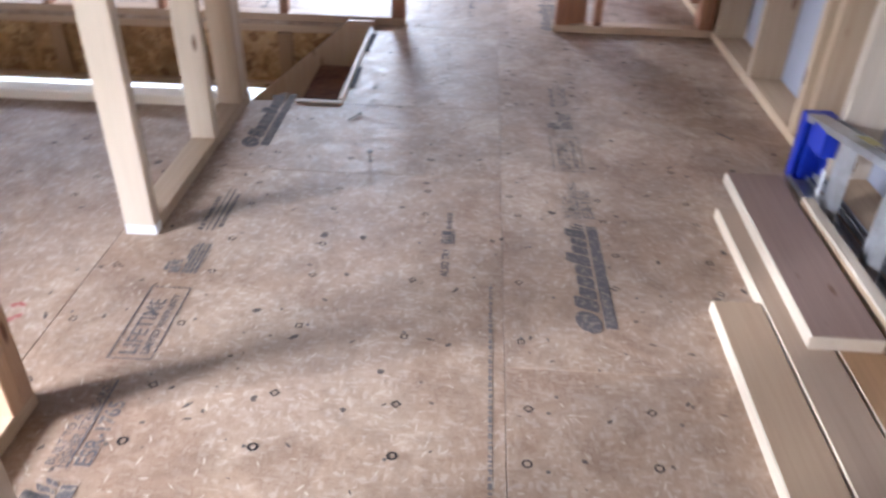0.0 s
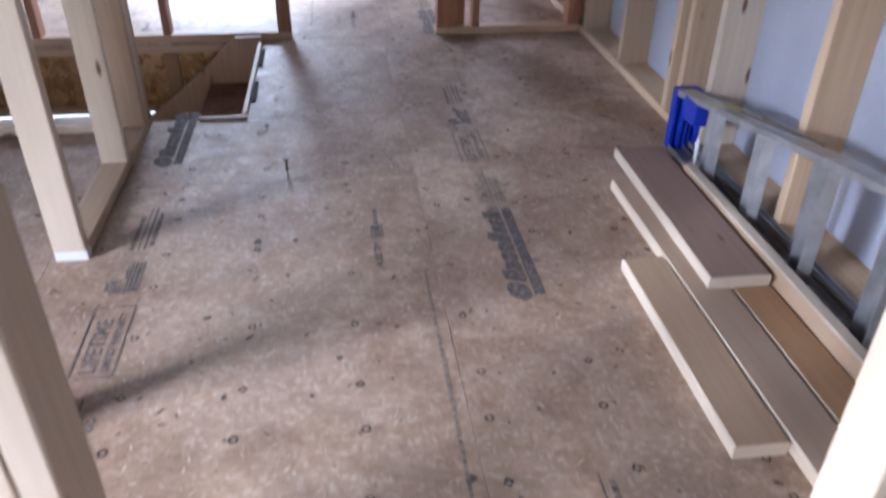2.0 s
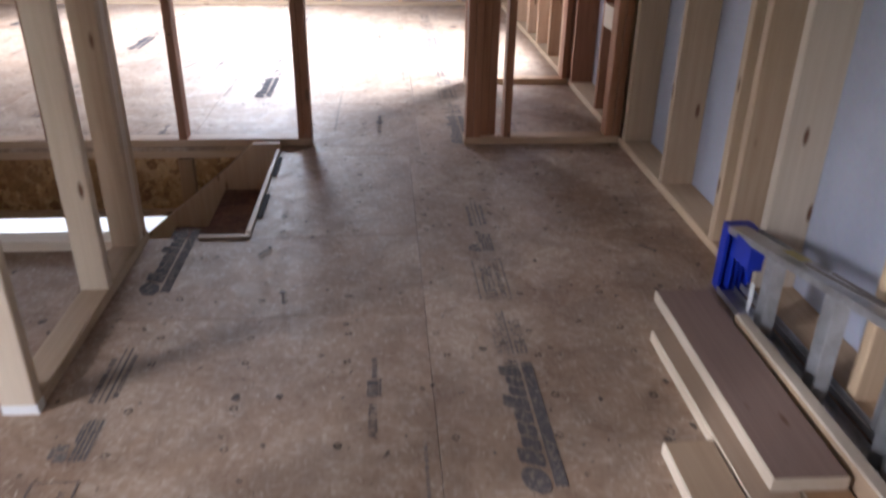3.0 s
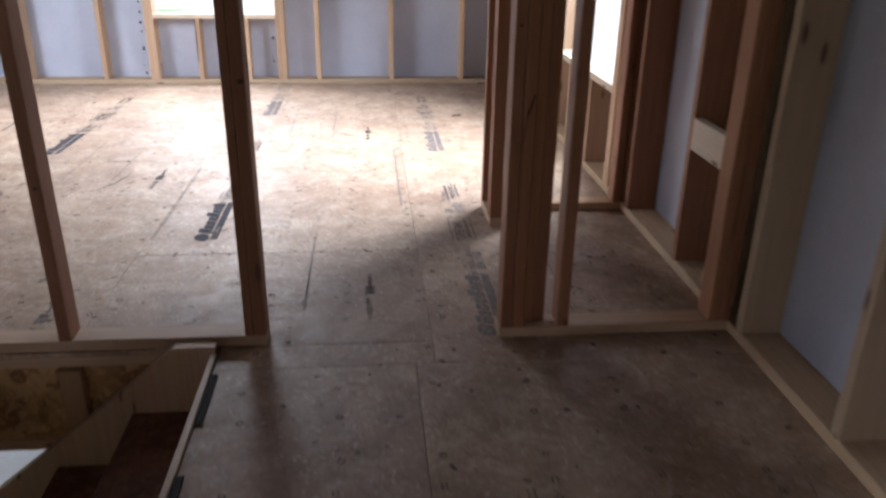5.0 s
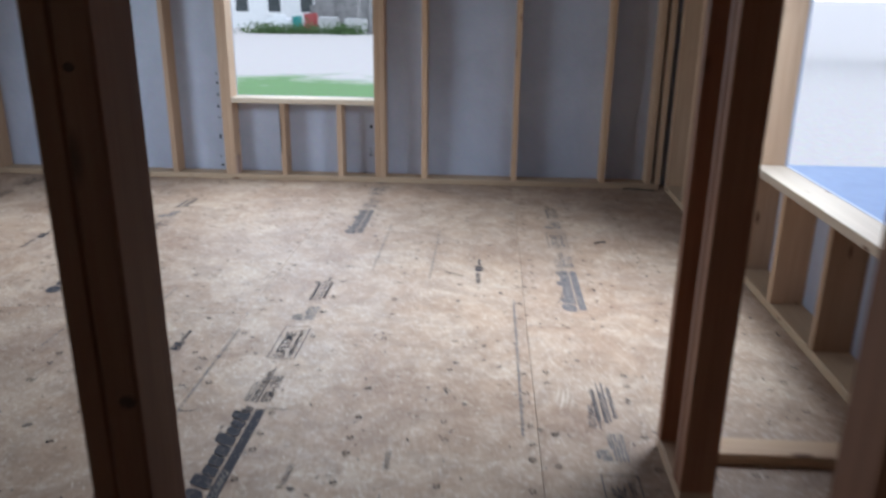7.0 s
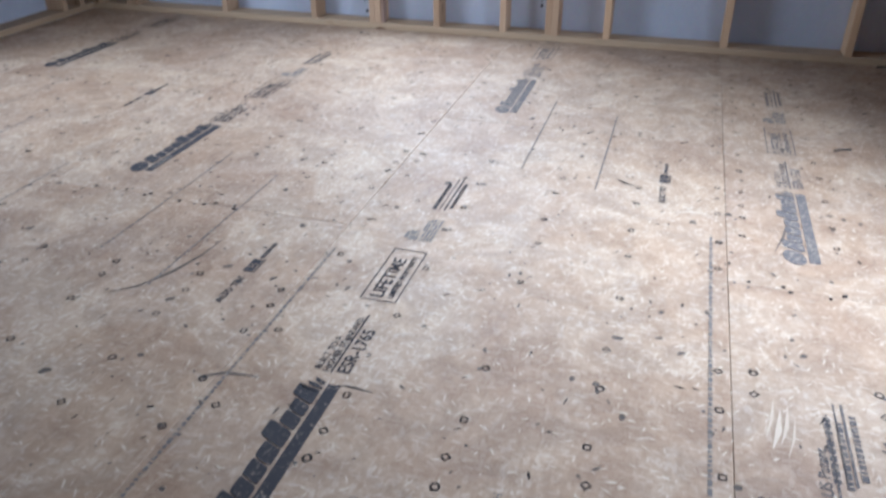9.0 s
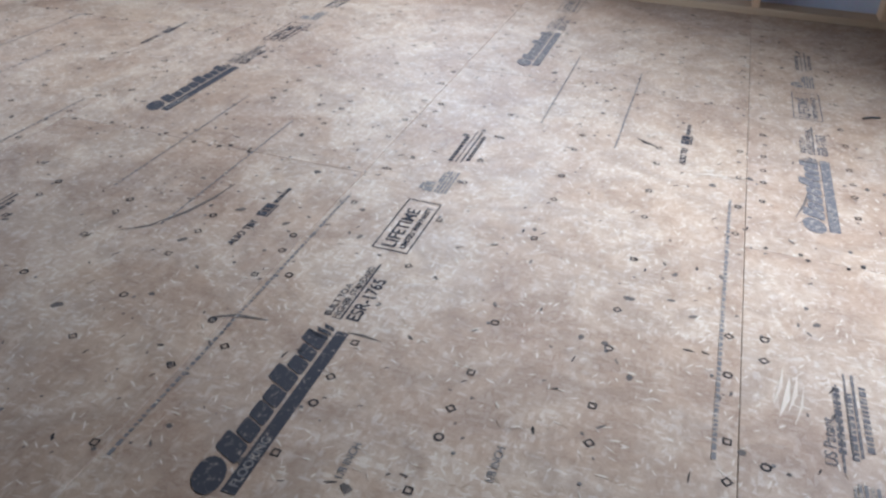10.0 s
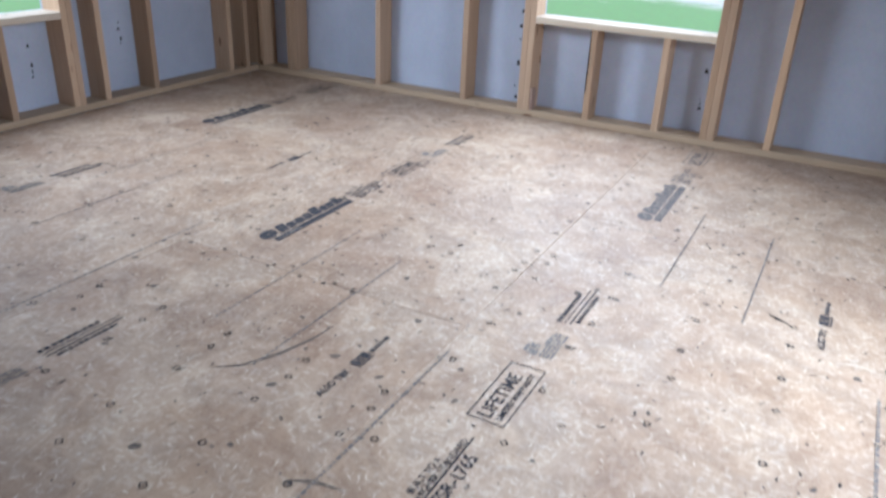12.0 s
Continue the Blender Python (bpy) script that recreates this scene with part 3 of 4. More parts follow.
for y in (0.75, 1.4):
    part("brace", boxes(((0.1, -0.03 - y - 0.02, 0.02), (0.112, -0.03 - y, 0.24 + y * 0.145))), ALU, ladder)
cap = empty("top_cap")
cap.parent = ladder
cap["label"] = "blue plastic top cap"


def cap_piece(name, lo, hi):
    bm = boxes((lo, hi))
    bmesh.ops.bevel(bm, geom=bm.edges[:], offset=0.002, segments=2, affect="EDGES")
    part(name, bm, BLUE, cap)


cap_piece("flange", (0.010, -0.014, 0.004), (0.026, 0.012, 0.233))
cap_piece("flange", (0.120, -0.055, 0.004), (0.136, 0.012, 0.233))
cap_piece("plate", (0.012, 0.013, 0.003), (0.135, 0.030, 0.236))
cap_piece("end_wall", (0.012, -0.055, 0.2255), (0.135, 0.0125, 0.240))
cap_piece("end_wall", (0.012, -0.055, 0.0), (0.135, 0.0125, 0.009))
for x in (0.046, 0.070, 0.094):
    cap_piece("rib", (x, -0.040, 0.0095), (x + 0.006, 0.0125, 0.225))
bm = boxes(((-0.004, -0.20, 0.17), (0.002, -0.10, 0.25)), ((0.002, -0.20, 0.17), (0.06, -0.192, 0.25)))
part("bracket", bm, BLUE, ladder, "blue plastic side bracket")
part("latch", boxes(((0.03, -0.215, 0.03), (0.036, -0.195, 0.13))), WHITE, ladder, "white latch")
part("foot", boxes(((-0.006, -1.80, 0.0), (0.088, -1.752, 0.03))), BLACK, ladder)
part("foot", boxes(((-0.006, -1.80, 0.50), (0.088, -1.752, 0.55))), BLACK, ladder)
part("sticker", boxes(((-0.005, -0.05, -0.0005), (0.04, 0.05, 0.0006))), YELLOW, ladder, "yellow warning sticker", Matrix.Translation((0.025, -0.38, 0.314)) @ pose(0, 0, 0, -SLOPE, 0, 0))

for x, y, turn in ((0.018, -0.62, 2.5), (0.045, -0.70, -2.0)):
    part("spreader", boxes(((-0.004, -0.16, 0.0), (0.004, 0.16, 0.006))), STEEL, ladder, "thin steel spreader bar", Matrix.Translation((x, y, 0.2585 + (-0.03 - y) * 0.1636)) @ pose(0, 0, 0, -SLOPE, 0, turn))
ladder.scale = (0.72, 1.0, 1.0)

# ---- stamps on the subfloor ----
INKZ = 0.0014


def text_mesh(words, size, bold=0.0009):
    cu = bpy.data.curves.new("text", "FONT")
    cu.body, cu.size, cu.align_x, cu.offset = words, size, "LEFT", bold
    ob = bpy.data.objects.new("text", cu)
    scene.collection.objects.link(ob)
    me = bpy.data.meshes.new_from_object(ob.evaluated_get(bpy.context.evaluated_depsgraph_get()))
    bpy.data.objects.remove(ob)
    return me


def quads(rects):
    """Flat ink: rects of (u0, v0, u1, v1) or four (u, v) corners."""
    bm = bmesh.new()
    for r in rects:
        pts = ((r[0], r[1]), (r[2], r[1]), (r[2], r[3]), (r[0], r[3])) if len(r) == 4 and not isinstance(r[0], tuple) else r
        bm.faces.new([bm.verts.new((u, v, 0)) for u, v in pts])
    return bm


def small_text(u0, v0, u1, v1, rnd):
    """Lines too small to read: a row of short bars."""
    out, u = [], u0
    while u < u1 - 0.004:
        w = rnd.uniform(0.006, 0.02)
        out.append((u, v0, min(u + w, u1), v1))
        u += w + 0.005
    return out


def logo_bm():
    """A maker's mark as plain slanted shapes over a bar, some of them hollow."""
    bm = quads([(0.03, 0.0, 0.52, 0.031)])

    def lozenge(u, v, w, h, hole, lean=0.3, n=14, square=0.7):
        def ring(k):
            out = []
            for i in range(n):
                a = 2 * math.pi * i / n
                c, d = math.cos(a), math.sin(a)
                x = math.copysign(abs(c) ** square, c) * w / 2 * k
                y = math.copysign(abs(d) ** square, d) * h / 2 * k
                out.append(bm.verts.new((u + w / 2 + x + lean * (y + h / 2), v + h / 2 + y, 0)))
            return out
        outer = ring(1.0)
        if not hole:
            bm.faces.new(outer)
            return
        inner = ring(hole)
        for i in range(n):
            j = (i + 1) % n
            bm.faces.new((outer[i], outer[j], inner[j], inner[i]))

    lozenge(0.002, 0.038, 0.085, 0.066, 0, square=0.9)
    for u, w, h in ((0.090, 0.052, 0.062), (0.145, 0.046, 0.046), (0.194, 0.049, 0.046), (0.246, 0.049, 0.046), (0.298, 0.052, 0.066), (0.353, 0.043, 0.046), (0.399, 0.039, 0.046), (0.441, 0.043, 0.06)):
        lozenge(u, 0.038, w, h, 0, lean=0.42, square=0.3)
    for k in range(3):
        a = 0.482 + 0.016 * k
        bm.faces.new([bm.verts.new(p + (0,)) for p in ((a, 0.036), (a + 0.012, 0.042), (a + 0.022, 0.094 - 0.012 * k), (a + 0.006, 0.082 - 0.01 * k))])
    return bm


LOGO = mesh_of("maker_mark", logo_bm(), INK)
rnd = random.Random(5)
RATING = mesh_of("rating_stamp", quads([(0.0, 0.041, 0.25, 0.046)]), INK)
CLAIM = text_mesh("BUILT TO A", 0.026, 0.0002)
CLAIM_END = text_mesh("HIGHER STANDARD", 0.0255, 0.0002)
INCH = text_mesh("1/8 INCH", 0.024, 0.0004)
PATENT_WORD = text_mesh("US Patent", 0.034, 0.0004)
BAR_WORD = text_mesh("FLOORING", 0.026, 0.0006)
CODE = text_mesh("ESR-1765", 0.047)
WORD = text_mesh("LIFETIME", 0.056)
TERMS = text_mesh("LIMITED WARRANTY", 0.0245)
HINT = text_mesh("ALSO TRY", 0.03)
for me in (CODE, WORD, TERMS, HINT, CLAIM, CLAIM_END, PATENT_WORD):
    me.materials.append(INK)
INCH.materials.append(FAINT)
BAR_WORD.materials.append(FAINT)
FRAME = mesh_of("warranty_box", quads([(0, -0.004, 0.285, 0.0), (0, 0.098, 0.285, 0.102), (0, 0.0, 0.004, 0.098), (0.281, 0.0, 0.285, 0.098)]), INK)
EMBLEM = mesh_of("emblem_stamp", quads([(0.0, 0.055, 0.03, 0.085), (0.035, 0.06, 0.06, 0.09), (0.01, 0.088, 0.05, 0.1), (0.065, 0.05, 0.14, 0.056)] + [(0.0, 0.008 + 0.011 * k, 0.15, 0.015 + 0.011 * k) for k in range(4)]), FAINT)
GRADE = mesh_of("grade_stamp", quads([(0.0, 0.028, 0.255, 0.034), (0.0, 0.046, 0.255, 0.05)] + small_text(0.0, 0.06, 0.2, 0.075, rnd) + small_text(0.02, 0.006, 0.22, 0.02, rnd)), INK)
OTHER = mesh_of("product_stamp", quads([(0.165, 0.0, 0.19, 0.03), (0.195, 0.0, 0.205, 0.03), (0.21, 0.0, 0.235, 0.03), (0.165, -0.008, 0.24, -0.003)] + small_text(0.245, 0.004, 0.34, 0.018, rnd)), INK)
PATENT = mesh_of("patent_stamp", quads([(0.0, 0.040, 0.26, 0.045)] + small_text(0.04, 0.012, 0.24, 0.026, rnd)), INK)
EDGE = mesh_of("edge_print", quads(small_text(0.0, 0.0, 1.1, 0.009, rnd)), FAINT)
PALE_EDGE = mesh_of("pale_edge_print", quads(small_text(0.0, 0.0, 1.1, 0.005, rnd)), FAINT)
LINE = mesh_of("ruled_line", quads(small_text(0.0, 0.0, 0.78, 0.0065, rnd) + [(0.1, 0.0025, 0.7, 0.004)]), FAINT)


PALER_PRINTS = {}


def stamp(name, me, x, y):
    """Ink reading along +y, its foot towards +x, the foot's line at x."""
    if (y < 4.2 or x > 0.3 or (y > 7.2 and x > -1.5)) and me.materials[0] == INK:
        # Paler ink also paints in the glare that washes out these prints.
        pale_ink = FAINT if 2.0 < y < 4.2 and x > 0.3 else FADED
        key = (me.name, pale_ink.name)
        if key not in PALER_PRINTS:
            PALER_PRINTS[key] = me.copy()
            PALER_PRINTS[key].materials[0] = pale_ink
        me = PALER_PRINTS[key]
    part(name, me, None, floor, "", Matrix.Translation((x, y, INKZ)) @ pose(0, 0, 0, 0, 0, 90))


def strip(x, y):
    def clear(a, b):
        return not (x < HX and b > HY0 - 0.01 and a < HY1) and not (y < 4.2 and b > M0 - 0.01 and a < M1 and x < -0.36)
    if clear(y, y + 0.42):
        stamp("maker_mark", LOGO, x, y)
        part("bar_word", BAR_WORD, None, floor, "", Matrix.Translation((x - 0.006, y + 0.045, INKZ + 0.0008)) @ pose(0, 0, 0, 0, 0, 90))
    if clear(y + 0.56, y + 0.81):
        stamp("rating_stamp", RATING, x, y + 0.56)
        stamp("code_stamp", CODE, x, y + 0.565)
        stamp("claim_stamp", CLAIM, x - 0.072, y + 0.565)
        stamp("claim_stamp", CLAIM_END, x - 0.049, y + 0.56)
    if clear(y + 0.88, y + 1.17):
        stamp("warranty_box", FRAME, x, y + 0.88)
        stamp("word_stamp", WORD, x - 0.042, y + 0.895)
        stamp("terms_stamp", TERMS, x - 0.013, y + 0.9)
    if clear(y + 1.23, y + 1.38):
        stamp("emblem_stamp", EMBLEM, x, y + 1.23)
    if clear(y + 1.45, y + 1.71):
        stamp("grade_stamp", GRADE, x, y + 1.45)


for x, ys in ((-0.692, (0.445,)), (-0.70, (2.445,)), (-0.681, (4.872, 7.29)), (0.412, (-0.94, 1.50)), (0.455, (3.955, 6.275)), (-1.85, (-1.0, 1.4, 3.925, 6.285)), (-3.05, (0.1, 4.85)), (-3.135, (7.295,))):
    for y in ys:
        strip(x, y)
for x, y in ((-1.135, 5.62), (-0.005, 6.59), (-0.005, 4.15), (-0.02, 1.72), (-1.14, 3.99), (-2.4, 6.9), (-2.42, 4.6)):
    stamp("product_stamp", OTHER, x, y)
    stamp("hint_stamp", HINT, x - 0.003, y)
for x, y in ((0.43, 5.355), (0.4015, 0.64)):
    stamp("patent_stamp", PATENT, x, y)
    stamp("patent_word", PATENT_WORD, x - 0.054, y + 0.01)
for x, y in ((-0.515, 5.0), (-0.246, 5.09), (0.16, 4.45)):
    stamp("inch_stamp", INCH, x, y)
for x, y in ((0.148, 5.30), (0.098, 0.6), (-0.955, 4.9), (-2.2, 5.2)):
    stamp("edge_print", EDGE, x, y)
stamp("edge_print", PALE_EDGE, -0.25, -0.3)
for x, y in ((-0.532, 6.74), (-0.245, 6.63), (-1.65, 5.78), (-1.38, 5.64), (-2.7, 5.9), (-2.95, 6.4), (-0.25, 4.2), (0.71, 0.9), (0.72, 4.1)):
    stamp("ruled_line", LINE, x, y)


def rings(bm, x, y, r, sides, turn, w=0.0045):
    a = [turn + 2 * math.pi * k / sides for k in range(sides)]
    o = [bm.verts.new((x + r * math.cos(t), y + r * math.sin(t), INKZ)) for t in a]
    i = [bm.verts.new((x + (r - w) * math.cos(t), y + (r - w) * math.sin(t), INKZ)) for t in a]
    for k in range(sides):
        j = (k + 1) % sides
        bm.faces.new((o[k], o[j], i[j], i[k]))


# printed fastening marks, nail heads and scuffs
bm, nails, scuffs = bmesh.new(), bmesh.new(), bmesh.new()
rnd = random.Random(11)
for x0, x1, j in COLUMNS[1:]:
    for k in range(-4, 3):
        y0 = j + 2.44 * k
        for u in (0.05, 0.325, 0.60, 0.88, 1.145 if x1 < 1 else 1.12):
            for v, sides, turn in ((0.287, 4, 0.8), (0.432, 8, 0.0), (0.513, 4, 0.0), (0.627, 4, 0.8), (0.82, 8, 0.0), (0.97, 4, 0.0), (1.214, 4, 0.8), (1.457, 4, 0.0), (1.622, 8, 0.0), (1.822, 4, 0.8), (1.95, 4, 0.0), (2.03, 8, 0)):
                x, y = x0 + u + rnd.gauss(0, 0.004), y0 + v + rnd.gauss(0, 0.004)
                if rnd.random() < 0.12 or not (SOUTH + 0.1 < y < NORTH - 0.05) or x > 1.22 or y < M0 or (x < HX + 0.03 and HY0 - 0.03 < y < M1):
                    continue
                rings(bm, x, y, 0.0125 if sides == 4 else 0.0115, sides, turn)
            for v in [0.02, 0.405, 0.81, 1.22, 1.625, 2.03, 2.42]:
                x, y = x0 + u + rnd.gauss(0, 0.02), y0 + v + rnd.gauss(0, 0.008)
                if not (SOUTH + 0.1 < y < NORTH - 0.05) or x > 1.22 or (x < HX + 0.03 and HY0 - 0.03 < y < M1):
                    continue
                bmesh.ops.create_circle(nails, cap_ends=True, segments=7, radius=0.0048, matrix=Matrix.Translation((x, y, INKZ)))
for k in range(2600):
    x, y = rnd.uniform(-3.8, 1.2), rnd.uniform(0.1, 8.5)
    if x < HX + 0.06 and HY0 - 0.06 < y < M1:
        continue
    size, slim, a = rnd.choice((0.004, 0.005, 0.007, 0.009, 0.013)) * rnd.uniform(0.7, 1.3), rnd.uniform(0.25, 0.9), rnd.uniform(0, 6.28)
    blot = []
    for q in range(7):
        d = size * rnd.uniform(0.55, 1.2)
        u, v = d * math.cos(q * 0.8976), slim * d * math.sin(q * 0.8976)
        blot.append((x + u * math.cos(a) - v * math.sin(a), y + u * math.sin(a) + v * math.cos(a), INKZ - 0.0004))
    scuffs.faces.new([scuffs.verts.new(p) for p in blot])
for u in (-3.1, -2.83, -2.55, -2.27, -1.99, -1.72, -1.46, -1.20, -0.93, -0.66, -0.389, -0.110, 0.165, 0.44, 0.72, 1.0):
    for k in (-1, 0, 1):
        for v, sides, turn in ((0.49, 4, 0.8), (0.63, 8, 0.0), (0.715, 4, 0.0), (0.79, 4, 0.8), (0.90, 4, 0.3), (1.085, 8, 0.0), (1.24, 4, 0.0), (1.466, 4, 0.8), (1.70, 4, 0.0), (1.86, 8, 0.0), (2.06, 4, 0.8), (2.19, 4, 0.0), (2.42, 8, 0.0)):
            x, y = u + rnd.gauss(0, 0.006), v + 2.44 * k + rnd.gauss(0, 0.006)
            if rnd.random() > 0.15 and SOUTH + 0.1 < y < M0 - 0.05 and not (x < HX + 0.03 and y > HY0 - 0.03):
                rings(bm, x, y, 0.0125 if sides == 4 else 0.0115, sides, turn)
# nails set along the panels' end joints
for x0, x1, j in COLUMNS[1:]:
    for y0 in (j, j + 2.44):
        for k in range(10):
            for dy in (-0.012, 0.012):
                x, y = x0 + 0.05 + (x1 - x0 - 0.1) * k / 9 + rnd.gauss(0, 0.015), y0 + dy + rnd.gauss(0, 0.003)
                if rnd.random() < 0.7 and M1 + 0.02 < y < NORTH - 0.05 and x < 1.2:
                    rings(bm, x, y, rnd.uniform(0.006, 0.009), 6, 0.0, 0.0055)
for k in range(420):
    x, y, a = rnd.uniform(-3.6, 1.1), rnd.uniform(4.2, 8.4), rnd.gauss(0.9, 0.8)
    d, e = Vector((math.cos(a), math.sin(a), 0)) * rnd.uniform(0.006, 0.017), Vector((-math.sin(a), math.cos(a), 0)) * rnd.uniform(0.0015, 0.004)
    c = Vector((x, y, INKZ))
    bm.faces.new([bm.verts.new(p) for p in (c - d, c - d * 0.4 - e, c + d * 0.6 - e * 0.7, c + d, c + d * 0.2 + e)])
def slivers(count, seed, lengths, widths, area):
    """Single strands of wood at the face of the board, each a slim curved lozenge."""
    rnd = random.Random(seed)
    verts, faces = [], []
    while len(faces) < count:
        x, y = rnd.uniform(area[0], area[2]), rnd.uniform(area[1], area[3])
        if x < HX + 0.08 and HY0 - 0.08 < y < M1:
            continue
        a, d, w, bend = rnd.uniform(0, math.pi), rnd.uniform(*lengths), rnd.uniform(*widths), rnd.uniform(-0.25, 0.25)
        c, q = math.cos(a), math.sin(a)
        k = len(verts)
        for u, v in ((-d, 0), (-d * 0.3, -w), (d * 0.5, -w * 0.8), (d, d * bend), (d * 0.4, w + d * bend * 0.4), (-d * 0.4, w)):
            verts.append((x + u * c - v * q, y + u * q + v * c, 0.0005 + 0.0000001 * k / 6))
        faces.append(tuple(range(k, k + 6)))
    me = bpy.data.meshes.new("strands")
    me.from_pydata(verts, [], faces)
    return me


STRAND = coated("pale_strand", (0.49, 0.375, 0.275), (0.58, 0.465, 0.355), 0.6, scale=9.0)
BARKY = coated("brown_strand", (0.30, 0.195, 0.125), (0.38, 0.26, 0.175), 0.65, scale=9.0)
for name, me, mat, words in (
        ("pale_strands", slivers(9000, 21, (0.006, 0.015), (0.0009, 0.0028), (-3.8, 4.1, 1.2, 8.45)), STRAND, "pale wood strands in the board's face"),
        ("pale_strands", slivers(3500, 22, (0.006, 0.015), (0.0009, 0.0028), (-2.5, 0.0, 1.1, 4.0)), STRAND, "pale wood strands in the board's face"),
        ("brown_strands", slivers(6000, 23, (0.005, 0.013), (0.0008, 0.0024), (-3.8, 4.1, 1.2, 8.45)), BARKY, "brown wood strands in the board's face")):
    me.materials.append(mat)
    part(name, me, None, floor, words)["kind"] = "stuff"


def scrape(pts, width, mat, label):
    """A curved scrape on the board, tapered to both ends."""
    bm, n = bmesh.new(), len(pts)
    rows = []
    for i, (x, y) in enumerate(pts):
        a, b = Vector(pts[max(i - 1, 0)]), Vector(pts[min(i + 1, n - 1)])
        d = (b - a).normalized()
        w = width * (0.15 + 0.85 * math.sin(math.pi * i / (n - 1)))
        rows.append([bm.verts.new((x - d.y * w * k, y + d.x * w * k, INKZ - 0.0002)) for k in (-1, 1)])
    for lo, hi in zip(rows, rows[1:]):
        bm.faces.new((lo[0], hi[0], hi[1], lo[1]))
    part("scrape", bm, mat, floor, label)


scrape([(-1.476, 5.569), (-1.41, 5.62), (-1.358, 5.72), (-1.328, 5.83), (-1.318, 5.943)], 0.006, SMUDGE, "long curved dark scrape")
scrape([(-0.69, 5.396), (-0.65, 5.398), (-0.60, 5.393)], 0.004, SMUDGE, "dark scratch")
scrape([(-0.184, 6.74), (-0.15, 6.715), (-0.11, 6.697)], 0.007, MARK, "dark gouge")
scrape([(-1.02, 5.33), (-0.96, 5.36), (-0.88, 5.37)], 0.006, SMUDGE, "dark scratch")
for du, dv, w in ((0.0, 0.0, 0.007), (0.018, 0.02, 0.005), (-0.012, 0.035, 0.004), (0.03, -0.015, 0.003)):
    scrape([(0.27 + du, 5.47 + dv), (0.285 + du, 5.53 + dv), (0.292 + du, 5.60 + dv)], w, STRAND, "pale scuff")
scrape([(0.02, 6.53), (0.08, 6.55), (0.16, 6.54)], 0.005, STRAND, "pale scuff")
scrape([(0.33, 6.35), (0.36, 6.45), (0.38, 6.56)], 0.004, SMUDGE, "dark scratch")
part("fastening_marks", bm, MARK, floor, "small printed rings, squares and ticks")["kind"] = "stuff"
part("nail_heads", nails, STEEL, floor, "sunk nail heads")["kind"] = "stuff"
part("scuff_marks", scuffs, SMUDGE, floor, "dark gouges and scuffs")["kind"] = "stuff"
part("marker_scribble", quads([((-1.12, 1.42), (-1.10, 1.41), (-1.06, 1.46), (-1.07, 1.47)), ((-1.10, 1.49), (-1.07, 1.5), (-1.09, 1.515), (-1.12, 1.50)), ((-1.16, 1.33), (-1.13, 1.34), (-1.14, 1.35), (-1.17, 1.34))]), RED, floor, "red marker scribble").location.z = INKZ

# bent nails and scraps lying about
def nail(x, y, turn, stand=False):
    bm = bmesh.new()
    k, tall = (1.8, 0.042) if stand else (1.0, 0.07)
    bmesh.ops.create_cone(bm, cap_ends=True, segments=9, radius1=0.0025 * k, radius2=0.002 * k, depth=tall, matrix=Matrix.Translation((0, 0, tall / 2)))
    bmesh.ops.create_cone(bm, cap_ends=True, segments=11, radius1=0.006 * k, radius2=0.0055 * k, depth=0.004, matrix=Matrix.Translation((0, 0, tall)))
    ob = part("nail", bm, STEEL, None, "", pose(x, y, 0.0) if stand else pose(x, y, 0.0065, 90, 0, turn))
    tagged(ob, "steel nail standing up out of the subfloor" if stand else "loose steel nail lying on the subfloor", "nail", "nails")


nail(-0.323, 2.385, 0, True)
for x, y, a in ((-0.45, 2.72, 150), (0.95, 2.75, 40)):
    nail(x, y, a)

# a black cable end lying by the far wall
def cable(pts, radius, sides=8):
    bm, rows = bmesh.new(), []
    for i, p in enumerate(pts):
        d = (Vector(pts[min(i + 1, len(pts) - 1)]) - Vector(pts[max(i - 1, 0)])).normalized()
        side = d.cross(Vector((0, 0, 1))).normalized()
        up = side.cross(d)
        rows.append([bm.verts.new(Vector(p) + radius * (math.cos(a) * side + math.sin(a) * up)) for a in [2 * math.pi * k / sides for k in range(sides)]])
    for lo, hi in zip(rows, rows[1:]):
        for k in range(sides):
            bm.faces.new((lo[k], lo[(k + 1) % sides], hi[(k + 1) % sides], hi[k]))
    bm.faces.new(rows[0][::-1])
    bm.faces.new(rows[-1])
    return bm


tagged(part("cable", cable([(0.96 + 0.02 * k, NORTH - 0.035 + 0.02 * math.sin(k * 0.5), 0.0055) for k in range(12)], 0.005), BLACK), "short black cable end lying by the bottom plate", "cable")

tagged(part("cable_scrap", cable([(0.605 + 0.007 * k, 7.243 + 0.004 * k + 0.006 * math.sin(k * 0.45), 0.0045) for k in range(10)], 0.004), BLACK), "short black cable scrap on the subfloor", "cable scrap")

# ---- outdoors ----
m, n, l, b = shader("lawn_and_gravel", 0.9)
v = coords(n, l, shift=False)
patch = noise_tex(n, l, v, 0.5, 6, 0.7, 0.4)
where = n.new("ShaderNodeSeparateXYZ")
l.new(v, where.inputs["Vector"])


def span(axis, a, c):
    node = n.new("ShaderNodeMapRange")
    node.inputs["From Min"].default_value, node.inputs["From Max"].default_value = a, c
    l.new(where.outputs[axis], node.inputs["Value"])
    return node.outputs["Result"]


worn = n.new("ShaderNodeMath")
worn.operation = "MAXIMUM"
l.new(span("Y", 22.0, 30.0), worn.inputs[0])
l.new(span("X", 1.6, 3.0), worn.inputs[1])
both = n.new("ShaderNodeMath")
both.operation = "ADD"
l.new(worn.outputs[0], both.inputs[0])
